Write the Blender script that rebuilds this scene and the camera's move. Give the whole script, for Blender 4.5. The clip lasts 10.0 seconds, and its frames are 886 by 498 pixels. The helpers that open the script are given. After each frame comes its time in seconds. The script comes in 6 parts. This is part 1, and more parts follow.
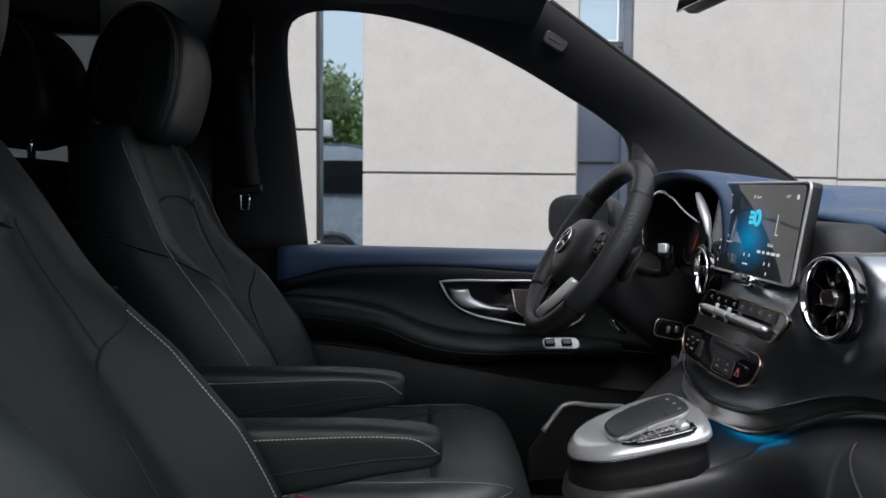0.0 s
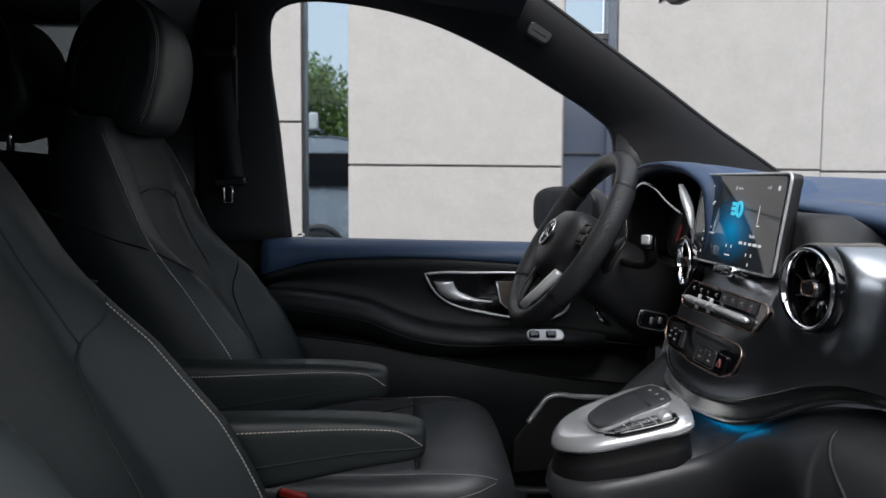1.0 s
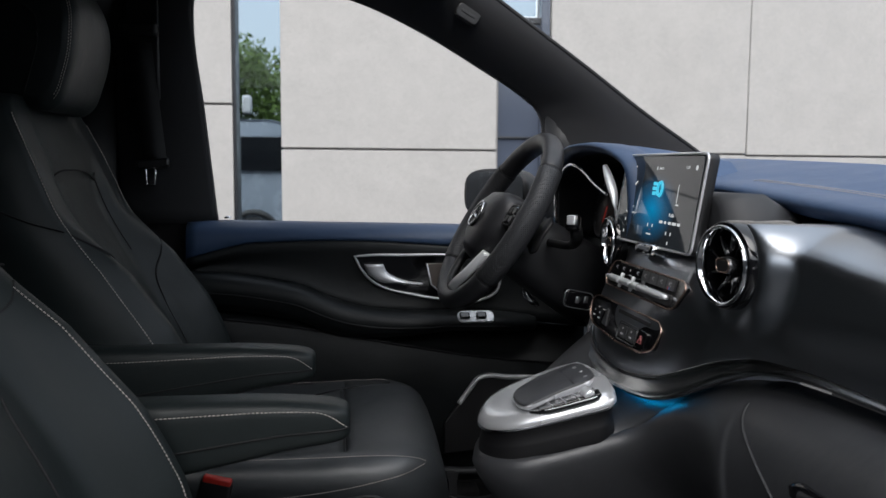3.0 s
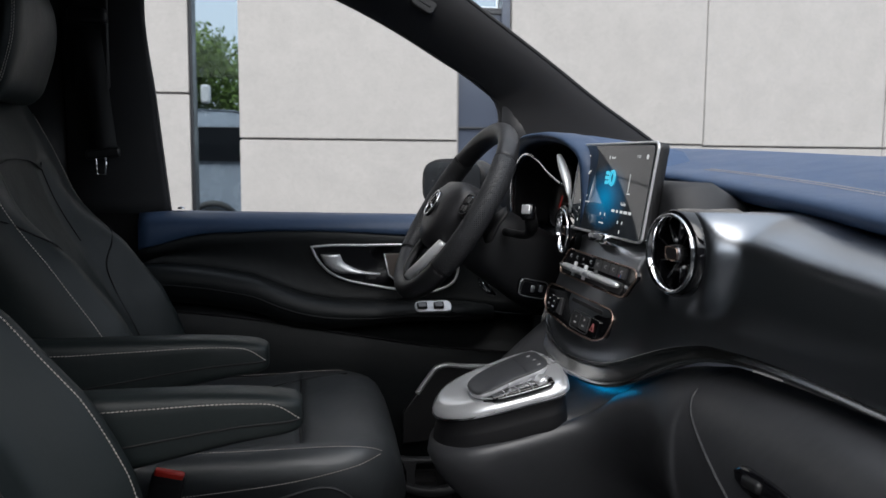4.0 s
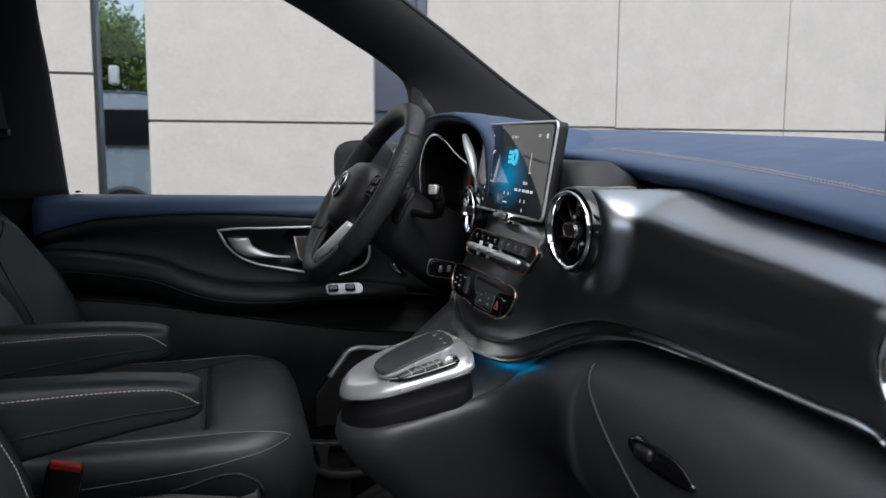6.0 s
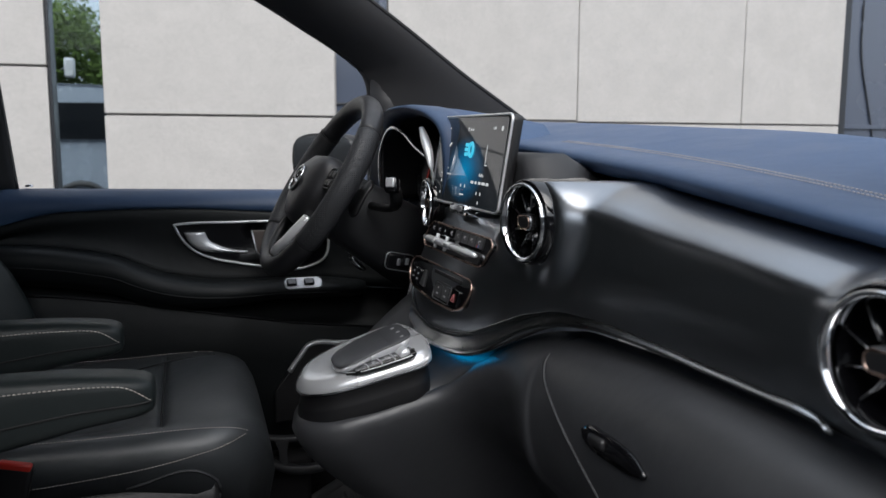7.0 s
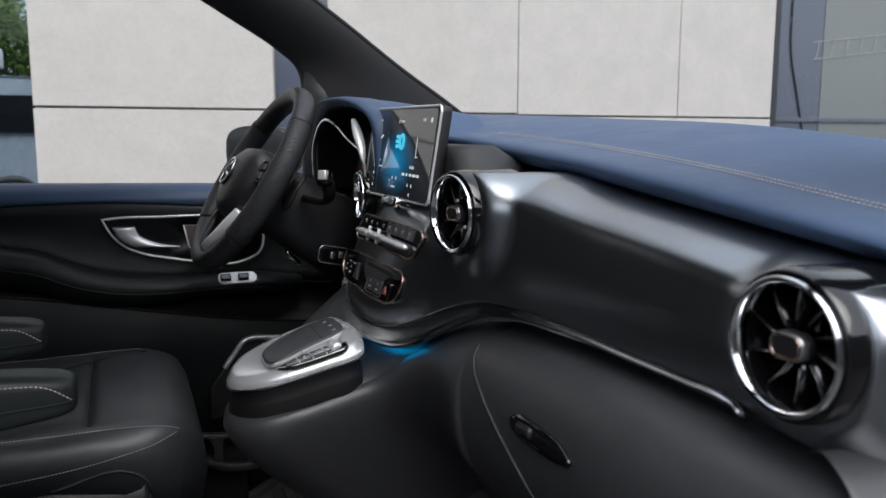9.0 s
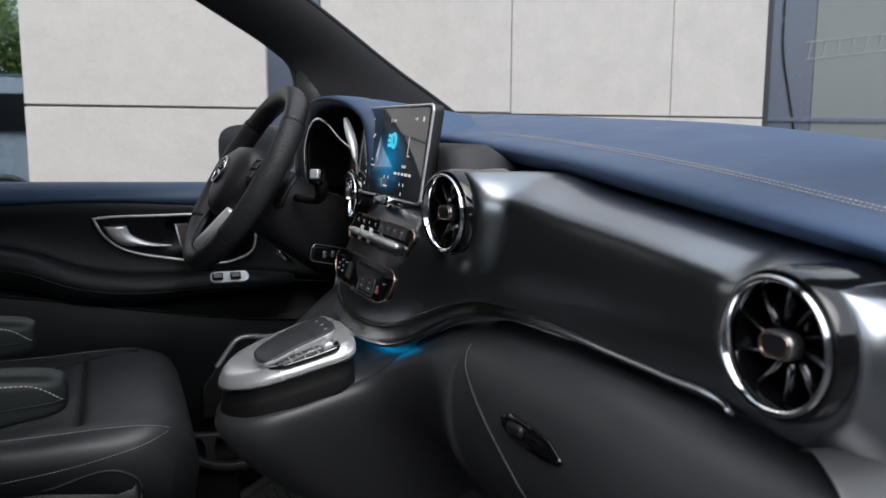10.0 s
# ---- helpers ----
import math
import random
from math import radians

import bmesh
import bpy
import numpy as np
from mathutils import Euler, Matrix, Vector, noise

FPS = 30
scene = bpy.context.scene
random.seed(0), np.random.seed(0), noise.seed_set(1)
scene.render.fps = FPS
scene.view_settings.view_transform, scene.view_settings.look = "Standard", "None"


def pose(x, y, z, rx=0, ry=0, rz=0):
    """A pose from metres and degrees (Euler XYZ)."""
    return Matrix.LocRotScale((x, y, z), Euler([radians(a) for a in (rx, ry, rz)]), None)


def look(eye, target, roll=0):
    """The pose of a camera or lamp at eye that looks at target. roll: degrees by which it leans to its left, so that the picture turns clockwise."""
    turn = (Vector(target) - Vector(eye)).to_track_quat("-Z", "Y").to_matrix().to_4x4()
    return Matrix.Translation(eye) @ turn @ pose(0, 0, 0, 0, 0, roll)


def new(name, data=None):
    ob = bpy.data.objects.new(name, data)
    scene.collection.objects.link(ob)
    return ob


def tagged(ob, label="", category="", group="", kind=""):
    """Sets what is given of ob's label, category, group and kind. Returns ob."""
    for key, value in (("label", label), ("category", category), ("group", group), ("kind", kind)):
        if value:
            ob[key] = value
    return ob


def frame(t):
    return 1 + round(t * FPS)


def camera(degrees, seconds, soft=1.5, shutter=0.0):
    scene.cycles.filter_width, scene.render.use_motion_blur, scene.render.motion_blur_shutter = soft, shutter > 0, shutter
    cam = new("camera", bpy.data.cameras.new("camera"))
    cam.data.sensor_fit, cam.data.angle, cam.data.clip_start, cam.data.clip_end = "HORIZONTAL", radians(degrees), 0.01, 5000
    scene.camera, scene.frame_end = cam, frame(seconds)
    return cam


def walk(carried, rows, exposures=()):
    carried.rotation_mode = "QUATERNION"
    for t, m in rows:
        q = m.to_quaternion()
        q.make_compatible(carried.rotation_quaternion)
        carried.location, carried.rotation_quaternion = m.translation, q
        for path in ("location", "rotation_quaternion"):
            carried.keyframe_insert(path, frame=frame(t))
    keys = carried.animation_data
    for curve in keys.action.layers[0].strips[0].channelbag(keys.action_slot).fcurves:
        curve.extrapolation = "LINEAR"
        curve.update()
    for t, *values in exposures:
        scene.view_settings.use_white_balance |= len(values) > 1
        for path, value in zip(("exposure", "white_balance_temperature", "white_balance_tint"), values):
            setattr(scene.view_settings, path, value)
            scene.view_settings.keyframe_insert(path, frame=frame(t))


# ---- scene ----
cam = camera(57.3, 10.0)
cam.data.dof.use_dof = True
cam.data.dof.focus_distance = 1.45
cam.data.dof.aperture_fstop = 7.5
PATH = [
    (0, (0.526, -1.147, 1.378), (0.591, 0.848, 1.244), 0.5),
    (0.5, (0.527, -1.145, 1.378), (0.602, 0.848, 1.238), 0.4),
    (1, (0.532, -1.145, 1.377), (0.629, 0.847, 1.225), 0.4),
    (1.5, (0.536, -1.143, 1.375), (0.666, 0.846, 1.214), 0.4),
    (2, (0.541, -1.143, 1.373), (0.71, 0.843, 1.201), 0.4),
    (2.5, (0.546, -1.142, 1.371), (0.753, 0.839, 1.192), 0.4),
    (4, (0.568, -1.141, 1.367), (0.904, 0.819, 1.158), 0.4),
    (4.5, (0.575, -1.14, 1.365), (0.958, 0.81, 1.146), 0.4),
    (5, (0.583, -1.14, 1.363), (1.016, 0.799, 1.134), 0.4),
    (5.5, (0.59, -1.142, 1.362), (1.067, 0.786, 1.123), 0.3),
    (7, (0.609, -1.147, 1.359), (1.212, 0.742, 1.097), 0.2),
    (7.5, (0.616, -1.147, 1.359), (1.255, 0.729, 1.091), 0.1),
    (8, (0.622, -1.149, 1.358), (1.298, 0.714, 1.087), 0.2),
    (8.5, (0.626, -1.151, 1.358), (1.332, 0.7, 1.082), 0.1),
    (9, (0.63, -1.153, 1.357), (1.358, 0.689, 1.079), 0.1),
    (9.5, (0.631, -1.154, 1.358), (1.371, 0.683, 1.077), 0.1),
    (10, (0.632, -1.154, 1.357), (1.375, 0.682, 1.077), 0.2),
]
walk(cam, [(t, look(eye, target, roll)) for t, eye, target, roll in PATH])

# ---- world, sun, exposure ----
scene.view_settings.exposure = 1.31
world = bpy.data.worlds.new("sky")
scene.world = world
world.use_nodes = True
wn = world.node_tree
sky = wn.nodes.new("ShaderNodeTexSky")
sky.sky_type = "NISHITA"
sky.sun_disc = False
sky.sun_elevation, sky.sun_rotation = radians(53), radians(193)
sky.air_density, sky.dust_density, sky.ozone_density = 1.0, 4.0, 1.5
haze = wn.nodes.new("ShaderNodeHueSaturation")      # thin cloud: a paler sky
haze.inputs["Saturation"].default_value = 0.45
wn.links.new(sky.outputs[0], haze.inputs["Color"])
cloud = wn.nodes.new("ShaderNodeMix")                # an even veil of cloud over the sky
cloud.data_type = "RGBA"
cloud.inputs[0].default_value = 0.6
cloud.inputs[7].default_value = (3.05, 3.4, 3.8, 1)
wn.links.new(haze.outputs[0], cloud.inputs[6])
wn.links.new(cloud.outputs[2], wn.nodes["Background"].inputs[0])
wn.nodes["Background"].inputs[1].default_value = 0.15
sun = new("sun", bpy.data.lights.new("sun", "SUN"))
sun.data.energy, sun.data.angle, sun.data.color = 0.9, radians(60), (1.0, 0.98, 0.96)
sun.matrix_world = look((-3, -13, 18), (0, 0, 0))


# ---- materials ----
def material(name, base, rough=0.5, metal=0.0, coat=0.0, grain=0.0, scale=400.0, vary=0.15, vscale=6.0, spec=0.5, stretch=None, rvary=0.08):
    """A principled material with colour varied at two scales, varied roughness and a fine relief."""
    m = bpy.data.materials.new(name)
    m.use_nodes = True
    n, l = m.node_tree.nodes, m.node_tree.links
    b = n["Principled BSDF"]
    b.inputs["Metallic"].default_value = metal
    b.inputs["Coat Weight"].default_value = coat
    b.inputs["Coat Roughness"].default_value = 0.08
    b.inputs["Specular IOR Level"].default_value = spec
    co = n.new("ShaderNodeTexCoord")
    mp = n.new("ShaderNodeMapping")
    l.new(co.outputs["Object"], mp.inputs[0])
    if stretch:
        mp.inputs["Scale"].default_value = stretch
    big = n.new("ShaderNodeTexNoise")
    big.inputs["Scale"].default_value, big.inputs["Detail"].default_value = vscale, 6
    l.new(mp.outputs[0], big.inputs["Vector"])
    small = n.new("ShaderNodeTexNoise")
    small.inputs["Scale"].default_value, small.inputs["Detail"].default_value = scale, 3
    l.new(mp.outputs[0], small.inputs["Vector"])
    mix = n.new("ShaderNodeMix")
    mix.data_type = "RGBA"
    add = n.new("ShaderNodeMath")
    add.operation = "ADD"
    l.new(big.outputs[0], add.inputs[0]), l.new(small.outputs[0], add.inputs[1])
    half = n.new("ShaderNodeMath")
    half.operation = "MULTIPLY"
    half.inputs[1].default_value = 0.5
    l.new(add.outputs[0], half.inputs[0])
    l.new(half.outputs[0], mix.inputs[0])
    mix.inputs[6].default_value = (*[c * (1 - vary) for c in base], 1)
    mix.inputs[7].default_value = (*[min(1, c * (1 + vary)) for c in base], 1)
    l.new(mix.outputs[2], b.inputs["Base Color"])
    rr = n.new("ShaderNodeMapRange")
    rr.inputs[1].default_value, rr.inputs[2].default_value = 0.3, 0.7
    rr.inputs[3].default_value, rr.inputs[4].default_value = max(0.02, rough - rvary), min(1, rough + rvary)
    l.new(big.outputs[0], rr.inputs[0])
    l.new(rr.outputs[0], b.inputs["Roughness"])
    if grain:
        bump = n.new("ShaderNodeBump")
        bump.inputs["Strength"].default_value, bump.inputs["Distance"].default_value = grain, 0.001
        l.new(small.outputs[0], bump.inputs["Height"])
        l.new(bump.outputs[0], b.inputs["Normal"])
    return m


def leather(name, base, rough=0.45, cells=620.0, depth=0.35, spec=0.5):
    """Grained leather: small cells with creases, soft unevenness underneath."""
    m = material(name, base, rough, grain=0.0, vary=0.2, vscale=9, scale=300, spec=spec, rvary=0.06)
    n, l = m.node_tree.nodes, m.node_tree.links
    co = n.new("ShaderNodeTexCoord")
    v = n.new("ShaderNodeTexVoronoi")
    v.feature = "DISTANCE_TO_EDGE"
    v.inputs["Scale"].default_value = cells
    l.new(co.outputs["Object"], v.inputs["Vector"])
    soft = n.new("ShaderNodeTexNoise")
    soft.inputs["Scale"].default_value = 28
    l.new(co.outputs["Object"], soft.inputs["Vector"])
    b1, b2 = n.new("ShaderNodeBump"), n.new("ShaderNodeBump")
    b1.inputs["Strength"].default_value, b1.inputs["Distance"].default_value = 0.25, 0.004
    b2.inputs["Strength"].default_value, b2.inputs["Distance"].default_value = depth, 0.0004
    l.new(soft.outputs[0], b1.inputs["Height"])
    l.new(v.outputs["Distance"], b2.inputs["Height"])
    l.new(b1.outputs[0], b2.inputs["Normal"])
    l.new(b2.outputs[0], n["Principled BSDF"].inputs["Normal"])
    return m


def glass(name, tint=(1, 1, 1)):
    m = bpy.data.materials.new(name)
    m.use_nodes = True
    n, l = m.node_tree.nodes, m.node_tree.links
    out = n["Material Output"]
    n.remove(n["Principled BSDF"])
    t, g, mx = n.new("ShaderNodeBsdfTransparent"), n.new("ShaderNodeBsdfGlossy"), n.new("ShaderNodeMixShader")
    t.inputs[0].default_value = (*tint, 1)
    g.inputs["Roughness"].default_value = 0.0
    mx.inputs[0].default_value = 0.012
    l.new(t.outputs[0], mx.inputs[1]), l.new(g.outputs[0], mx.inputs[2])
    l.new(mx.outputs[0], out.inputs[0])
    return m


def glow(name, colour, strength):
    m = bpy.data.materials.new(name)
    m.use_nodes = True
    b = m.node_tree.nodes["Principled BSDF"]
    b.inputs["Base Color"].default_value = (0.01, 0.01, 0.01, 1)
    b.inputs["Emission Color"].default_value, b.inputs["Emission Strength"].default_value = (*colour, 1), strength
    b.inputs["Roughness"].default_value = 0.3
    return m


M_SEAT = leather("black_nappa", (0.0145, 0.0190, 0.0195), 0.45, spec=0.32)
# the seat leather again, paler and glossier: light on the cushions put in colour
M_SEAT_LIT = leather("lit_black_nappa", (0.036, 0.040, 0.044), 0.40, spec=0.9)
M_DOOR = leather("black_door_skin", (0.0070, 0.0088, 0.0098), 0.5, spec=0.38)
M_LOW = leather("black_dash_skin", (0.0300, 0.0310, 0.0345), 0.43, spec=0.9)
M_BLUE = leather("blue_dash_leather", (0.040, 0.074, 0.146), 0.5)
M_RIM = leather("steering_leather", (0.028, 0.028, 0.031), 0.42, cells=700)
M_PLASTIC = material("black_plastic", (0.012, 0.012, 0.013), 0.42, grain=0.12, scale=900)
M_SOFT = material("dark_soft_plastic", (0.022, 0.023, 0.026), 0.55, grain=0.2, scale=900)
M_GLOSSY = material("piano_black", (0.004, 0.004, 0.005), 0.08, coat=0.6, rvary=0.03)
M_PILLAR = material("dark_pillar_cloth", (0.036, 0.036, 0.038), 0.85, grain=0.5, scale=900, spec=0.15)
M_FABRIC = material("dark_headliner", (0.035, 0.035, 0.037), 0.9, grain=0.4, scale=700, spec=0.2)
M_CARPET = material("black_carpet", (0.009, 0.009, 0.010), 0.95, grain=0.9, scale=500, spec=0.2)
M_RUBBER = material("black_rubber", (0.03, 0.03, 0.033), 0.5, grain=0.2, scale=500)
M_MAT = material("grey_rubber_mat", (0.055, 0.056, 0.058), 0.6, grain=0.3, scale=600)
M_CHROME = material("chrome", (0.82, 0.83, 0.85), 0.09, 1.0, vary=0.03, rvary=0.03)
M_SILVER = material("satin_silver", (0.74, 0.75, 0.77), 0.36, 0.55, vary=0.05, grain=0.05, scale=1500, stretch=(0.2, 3, 3), rvary=0.05)
M_DECK = material("silver_lacquer", (0.80, 0.81, 0.83), 0.27, 0.60, vary=0.04, rvary=0.04, coat=0.2)
M_STEEL = material("dark_steel", (0.42, 0.43, 0.45), 0.3, 0.9, vary=0.1, rvary=0.05)
M_PAD = material("matt_grey_pad", (0.045, 0.046, 0.05), 0.45, grain=0.05, scale=1500)
M_STRIP = material("satin_dark_metal", (0.52, 0.53, 0.54), 0.21, 1.0, vary=0.08, rvary=0.04)
M_ROSE = material("rose_metal", (0.55, 0.40, 0.33), 0.25, 1.0, vary=0.05)
M_TRIM = material("dark_brushed_trim", (0.37, 0.39, 0.42), 0.30, 1.0, vary=0.06, vscale=30, stretch=(3, 0.06, 3), rvary=0.02)
M_THREAD = material("pale_thread", (0.62, 0.55, 0.50), 0.85, vary=0.25)
M_SEAM = material("seam_shadow_thread", (0.006, 0.006, 0.007), 0.7, vary=0.2)
M_BELT = material("black_webbing", (0.016, 0.016, 0.017), 0.75, grain=0.5, scale=1200, stretch=(1, 1, 0.2))
M_RED = material("red_plastic", (0.55, 0.03, 0.02), 0.35)
M_GLASS = glass("clear_glass")
M_SLIT = glass("grey_window_glass", (0.66, 0.71, 0.74))
M_TINT = glass("privacy_glass", (0.30, 0.32, 0.33))
M_STONE = material("pale_stone", (0.43, 0.414, 0.398), 0.85, grain=0.6, scale=60, vary=0.26, vscale=7)
M_JOINT = material("joint_grey", (0.27, 0.26, 0.25), 0.9)
M_PAVING = material("grey_paving", (0.055, 0.055, 0.056), 0.9, grain=0.6, scale=120)
M_SLATE = material("slate_glass", (0.066, 0.080, 0.112), 0.22, coat=0.3, vary=0.1, vscale=1.5)
M_REFLECTION = material("pale_reflection", (0.20, 0.22, 0.22), 0.3)
M_FRAME = material("dark_window_frame", (0.02, 0.022, 0.026), 0.4)
M_LEAF = material("leaves", (0.105, 0.165, 0.035), 0.6, vary=0.45, vscale=3, spec=0.2)
M_BARK = material("bark", (0.07, 0.055, 0.04), 0.9, grain=0.6, scale=60)
M_CARPAINT = material("silver_paint", (0.42, 0.47, 0.54), 0.25, 0.2, coat=0.5, vary=0.03)
M_CARGLASS = material("car_glass", (0.012, 0.014, 0.017), 0.06, coat=0.4)
M_TYRE = material("tyre", (0.02, 0.02, 0.02), 0.8)
M_AMBIENT = glow("ambient_light", (0.0, 0.36, 0.80), 6.0)
M_ICON = glow("screen_white", (0.75, 0.78, 0.8), 0.30)
M_MARK = material("grey_print", (0.30, 0.30, 0.31), 0.6)
M_KEY = material("satin_key", (0.035, 0.036, 0.038), 0.38, grain=0.05, scale=1500)
M_HAZARD = material("faded_red_print", (0.42, 0.13, 0.13), 0.5)
M_SPOKE = material("silver_paint", (0.84, 0.85, 0.86), 0.30, 0.25, vary=0.03)
M_BASE = material("black_matt_base", (0.007, 0.007, 0.008), 0.55, grain=0.2, scale=900, spec=0.25)
M_KEYRIM = material("dark_grey_rim", (0.11, 0.11, 0.115), 0.3, 0.5)
M_PRINT = material("white_print", (0.48, 0.48, 0.49), 0.6)
M_COOL = material("blue_print", (0.05, 0.18, 0.55), 0.5)
M_TICK = material("dim_print", (0.06, 0.06, 0.062), 0.6)
M_CYAN = glow("screen_cyan", (0.04, 0.42, 0.60), 0.55)
M_REDGLOW = glow("red_light", (0.9, 0.05, 0.03), 0.05)


# ---- mesh helpers ----
def spl(pts, n):
    """n points of a smooth curve through pts."""
    p = np.array(pts, float)
    s = np.concatenate([[0], np.cumsum(np.maximum(1e-6, np.linalg.norm(np.diff(p, axis=0), axis=1)))])
    d = np.gradient(p, s, axis=0) if len(p) > 2 else np.repeat((p[1:] - p[:1]) / s[-1], 2, axis=0)
    out = []
    for u in np.linspace(0, s[-1], n):
        i = min(len(s) - 2, int(np.searchsorted(s, u, side="right")) - 1)
        h = s[i + 1] - s[i]
        t = (u - s[i]) / h
        out.append((2 * t**3 - 3 * t**2 + 1) * p[i] + (t**3 - 2 * t**2 + t) * h * d[i] + (3 * t**2 - 2 * t**3) * p[i + 1] + (t**3 - t**2) * h * d[i + 1])
    return np.array(out)


def lut(x, table):
    """The value at x of a table of (x, value), smooth."""
    xs, ys = zip(*sorted(table))
    return float(np.interp(x, xs, ys))


def mesh_of(name, verts, faces, smooth=True):
    me = bpy.data.meshes.new(name)
    me.from_pydata([tuple(map(float, v)) for v in verts], [], faces)
    me.validate()
    bm = bmesh.new()
    bm.from_mesh(me)
    bmesh.ops.recalc_face_normals(bm, faces=bm.faces)
    for f in bm.faces:
        f.smooth = smooth
    bm.to_mesh(me)
    bm.free()
    return me


def loft(name, rows, around=False, caps=False, smooth=True):
    """A skin over rows of points; around: each row is a loop."""
    n = len(rows[0])
    verts = [v for r in rows for v in r]
    faces = []
    for j in range(len(rows) - 1):
        for i in range(n if around else n - 1):
            k = (i + 1) % n
            faces.append((j * n + i, j * n + k, (j + 1) * n + k, (j + 1) * n + i))
    if caps:
        faces.append(tuple(range(n)))
        faces.append(tuple(range((len(rows) - 1) * n, len(rows) * n)))
    return mesh_of(name, verts, faces, smooth)


def thick(name, rows, offset, smooth=True):
    """A sheet with thickness: rows of points, and the same moved by offset, closed at the rim."""
    rows = np.array(rows, float)
    a, b = rows.shape[:2]
    off = np.array(offset, float)
    verts = list(rows.reshape(-1, 3)) + list((rows + off).reshape(-1, 3))
    faces, q = [], a * b
    for j in range(a - 1):
        for i in range(b - 1):
            f = (j * b + i, j * b + i + 1, (j + 1) * b + i + 1, (j + 1) * b + i)
            faces += [f, tuple(q + v for v in reversed(f))]
    rim = [i for i in range(b)] + [j * b + b - 1 for j in range(1, a)] + [(a - 1) * b + i for i in range(b - 2, -1, -1)] + [j * b for j in range(a - 2, 0, -1)]
    for u, v in zip(rim, rim[1:] + rim[:1]):
        faces.append((u, v, q + v, q + u))
    return mesh_of(name, verts, faces, smooth)


def tube(name, pts, radius, sides=10, closed=False, flat=1.0, up=(0, 0, 1)):
    """A round bar along pts; radius may be a list; flat squeezes it along up."""
    p = np.array(pts, float)
    n = len(p)
    rad = [radius] * n if np.isscalar(radius) else radius
    rows = []
    for i in range(n):
        a, b = (p[(i - 1) % n], p[(i + 1) % n]) if closed else (p[max(0, i - 1)], p[min(n - 1, i + 1)])
        t = (b - a) / (np.linalg.norm(b - a) + 1e-9)
        s = np.cross(t, up)
        s /= np.linalg.norm(s) + 1e-9
        w = np.cross(s, t)
        rows.append([p[i] + rad[i] * (math.cos(q) * s + flat * math.sin(q) * w) for q in np.linspace(0, 2 * math.pi, sides, endpoint=False)])
    if closed:
        rows.append(rows[0])
    return loft(name, rows, True, not closed)


def lathe(name, profile, sides=32, m=None):
    """Profile of (radius, height) turned about z."""
    rows = [[(r * math.cos(q), r * math.sin(q), h) for q in np.linspace(0, 2 * math.pi, sides, endpoint=False)] for r, h in profile]
    me = loft(name, rows, True, False)
    if m:
        me.transform(m)
    return me


def box(name, size, m=None, bevel=0.004, seg=2):
    """A box with rounded edges, about the origin."""
    bm = bmesh.new()
    bmesh.ops.create_cube(bm, size=1)
    bmesh.ops.scale(bm, vec=size, verts=bm.verts)
    if bevel:
        bmesh.ops.bevel(bm, geom=bm.edges[:], offset=min(bevel, 0.49 * min(size)), segments=seg, profile=0.5, affect="EDGES")
    bm.normal_update()
    for f in bm.faces:
        f.smooth = max(abs(c) for c in f.normal) < 0.999
    if m:
        bm.transform(m)
    me = bpy.data.meshes.new(name)
    bm.to_mesh(me)
    bm.free()
    return me


def plate(name, outline, depth, m=None, bevel=0.0, smooth=False):
    """A flat plate from an outline of (x, y), its face at z = 0 and depth below; the face's rim may be rounded."""
    bm = bmesh.new()
    f = bm.faces.new([bm.verts.new((x, y, 0)) for x, y in outline])
    f.normal_update()
    if f.normal.z < 0:
        f.normal_flip()
    ext = bmesh.ops.extrude_face_region(bm, geom=[f])
    bmesh.ops.translate(bm, vec=(0, 0, -depth), verts=[v for v in ext["geom"] if isinstance(v, bmesh.types.BMVert)])
    bmesh.ops.recalc_face_normals(bm, faces=bm.faces)
    if bevel:
        rim = [e for e in bm.edges if abs(e.verts[0].co.z) < 1e-6 and abs(e.verts[1].co.z) < 1e-6]
        bmesh.ops.bevel(bm, geom=rim, offset=bevel, segments=2, profile=0.5, affect="EDGES")
    for g in bm.faces:
        g.smooth = smooth
    if m:
        bm.transform(m)
    me = bpy.data.meshes.new(name)
    bm.to_mesh(me)
    bm.free()
    return me


def rounded(w, h, r, n=6):
    """The outline of a rectangle with round corners."""
    out = []
    for cx, cy, a in ((w / 2 - r, h / 2 - r, 0), (-w / 2 + r, h / 2 - r, 90), (-w / 2 + r, -h / 2 + r, 180), (w / 2 - r, -h / 2 + r, 270)):
        out += [(cx + r * math.cos(radians(a + q)), cy + r * math.sin(radians(a + q))) for q in np.linspace(0, 90, n)]
    return out


def round_hole(me, centre, r):
    """Cuts a round hole through a skin, its rim drawn on to the circle."""
    bm = bmesh.new()
    bm.from_mesh(me)
    far = lambda p: math.hypot(p.y - centre[1], p.z - centre[2])
    near = lambda p: abs(p.x - centre[0]) < 0.05
    bmesh.ops.delete(bm, geom=[f for f in bm.faces if far(f.calc_center_median()) < r and near(f.calc_center_median())], context="FACES")
    for v in bm.verts:
        if far(v.co) < 1.25 * r and near(v.co) and any(e.is_boundary for e in v.link_edges):
            k = r / far(v.co)
            v.co.y, v.co.z = centre[1] + (v.co.y - centre[1]) * k, centre[2] + (v.co.z - centre[2]) * k
    bm.to_mesh(me)
    bm.free()


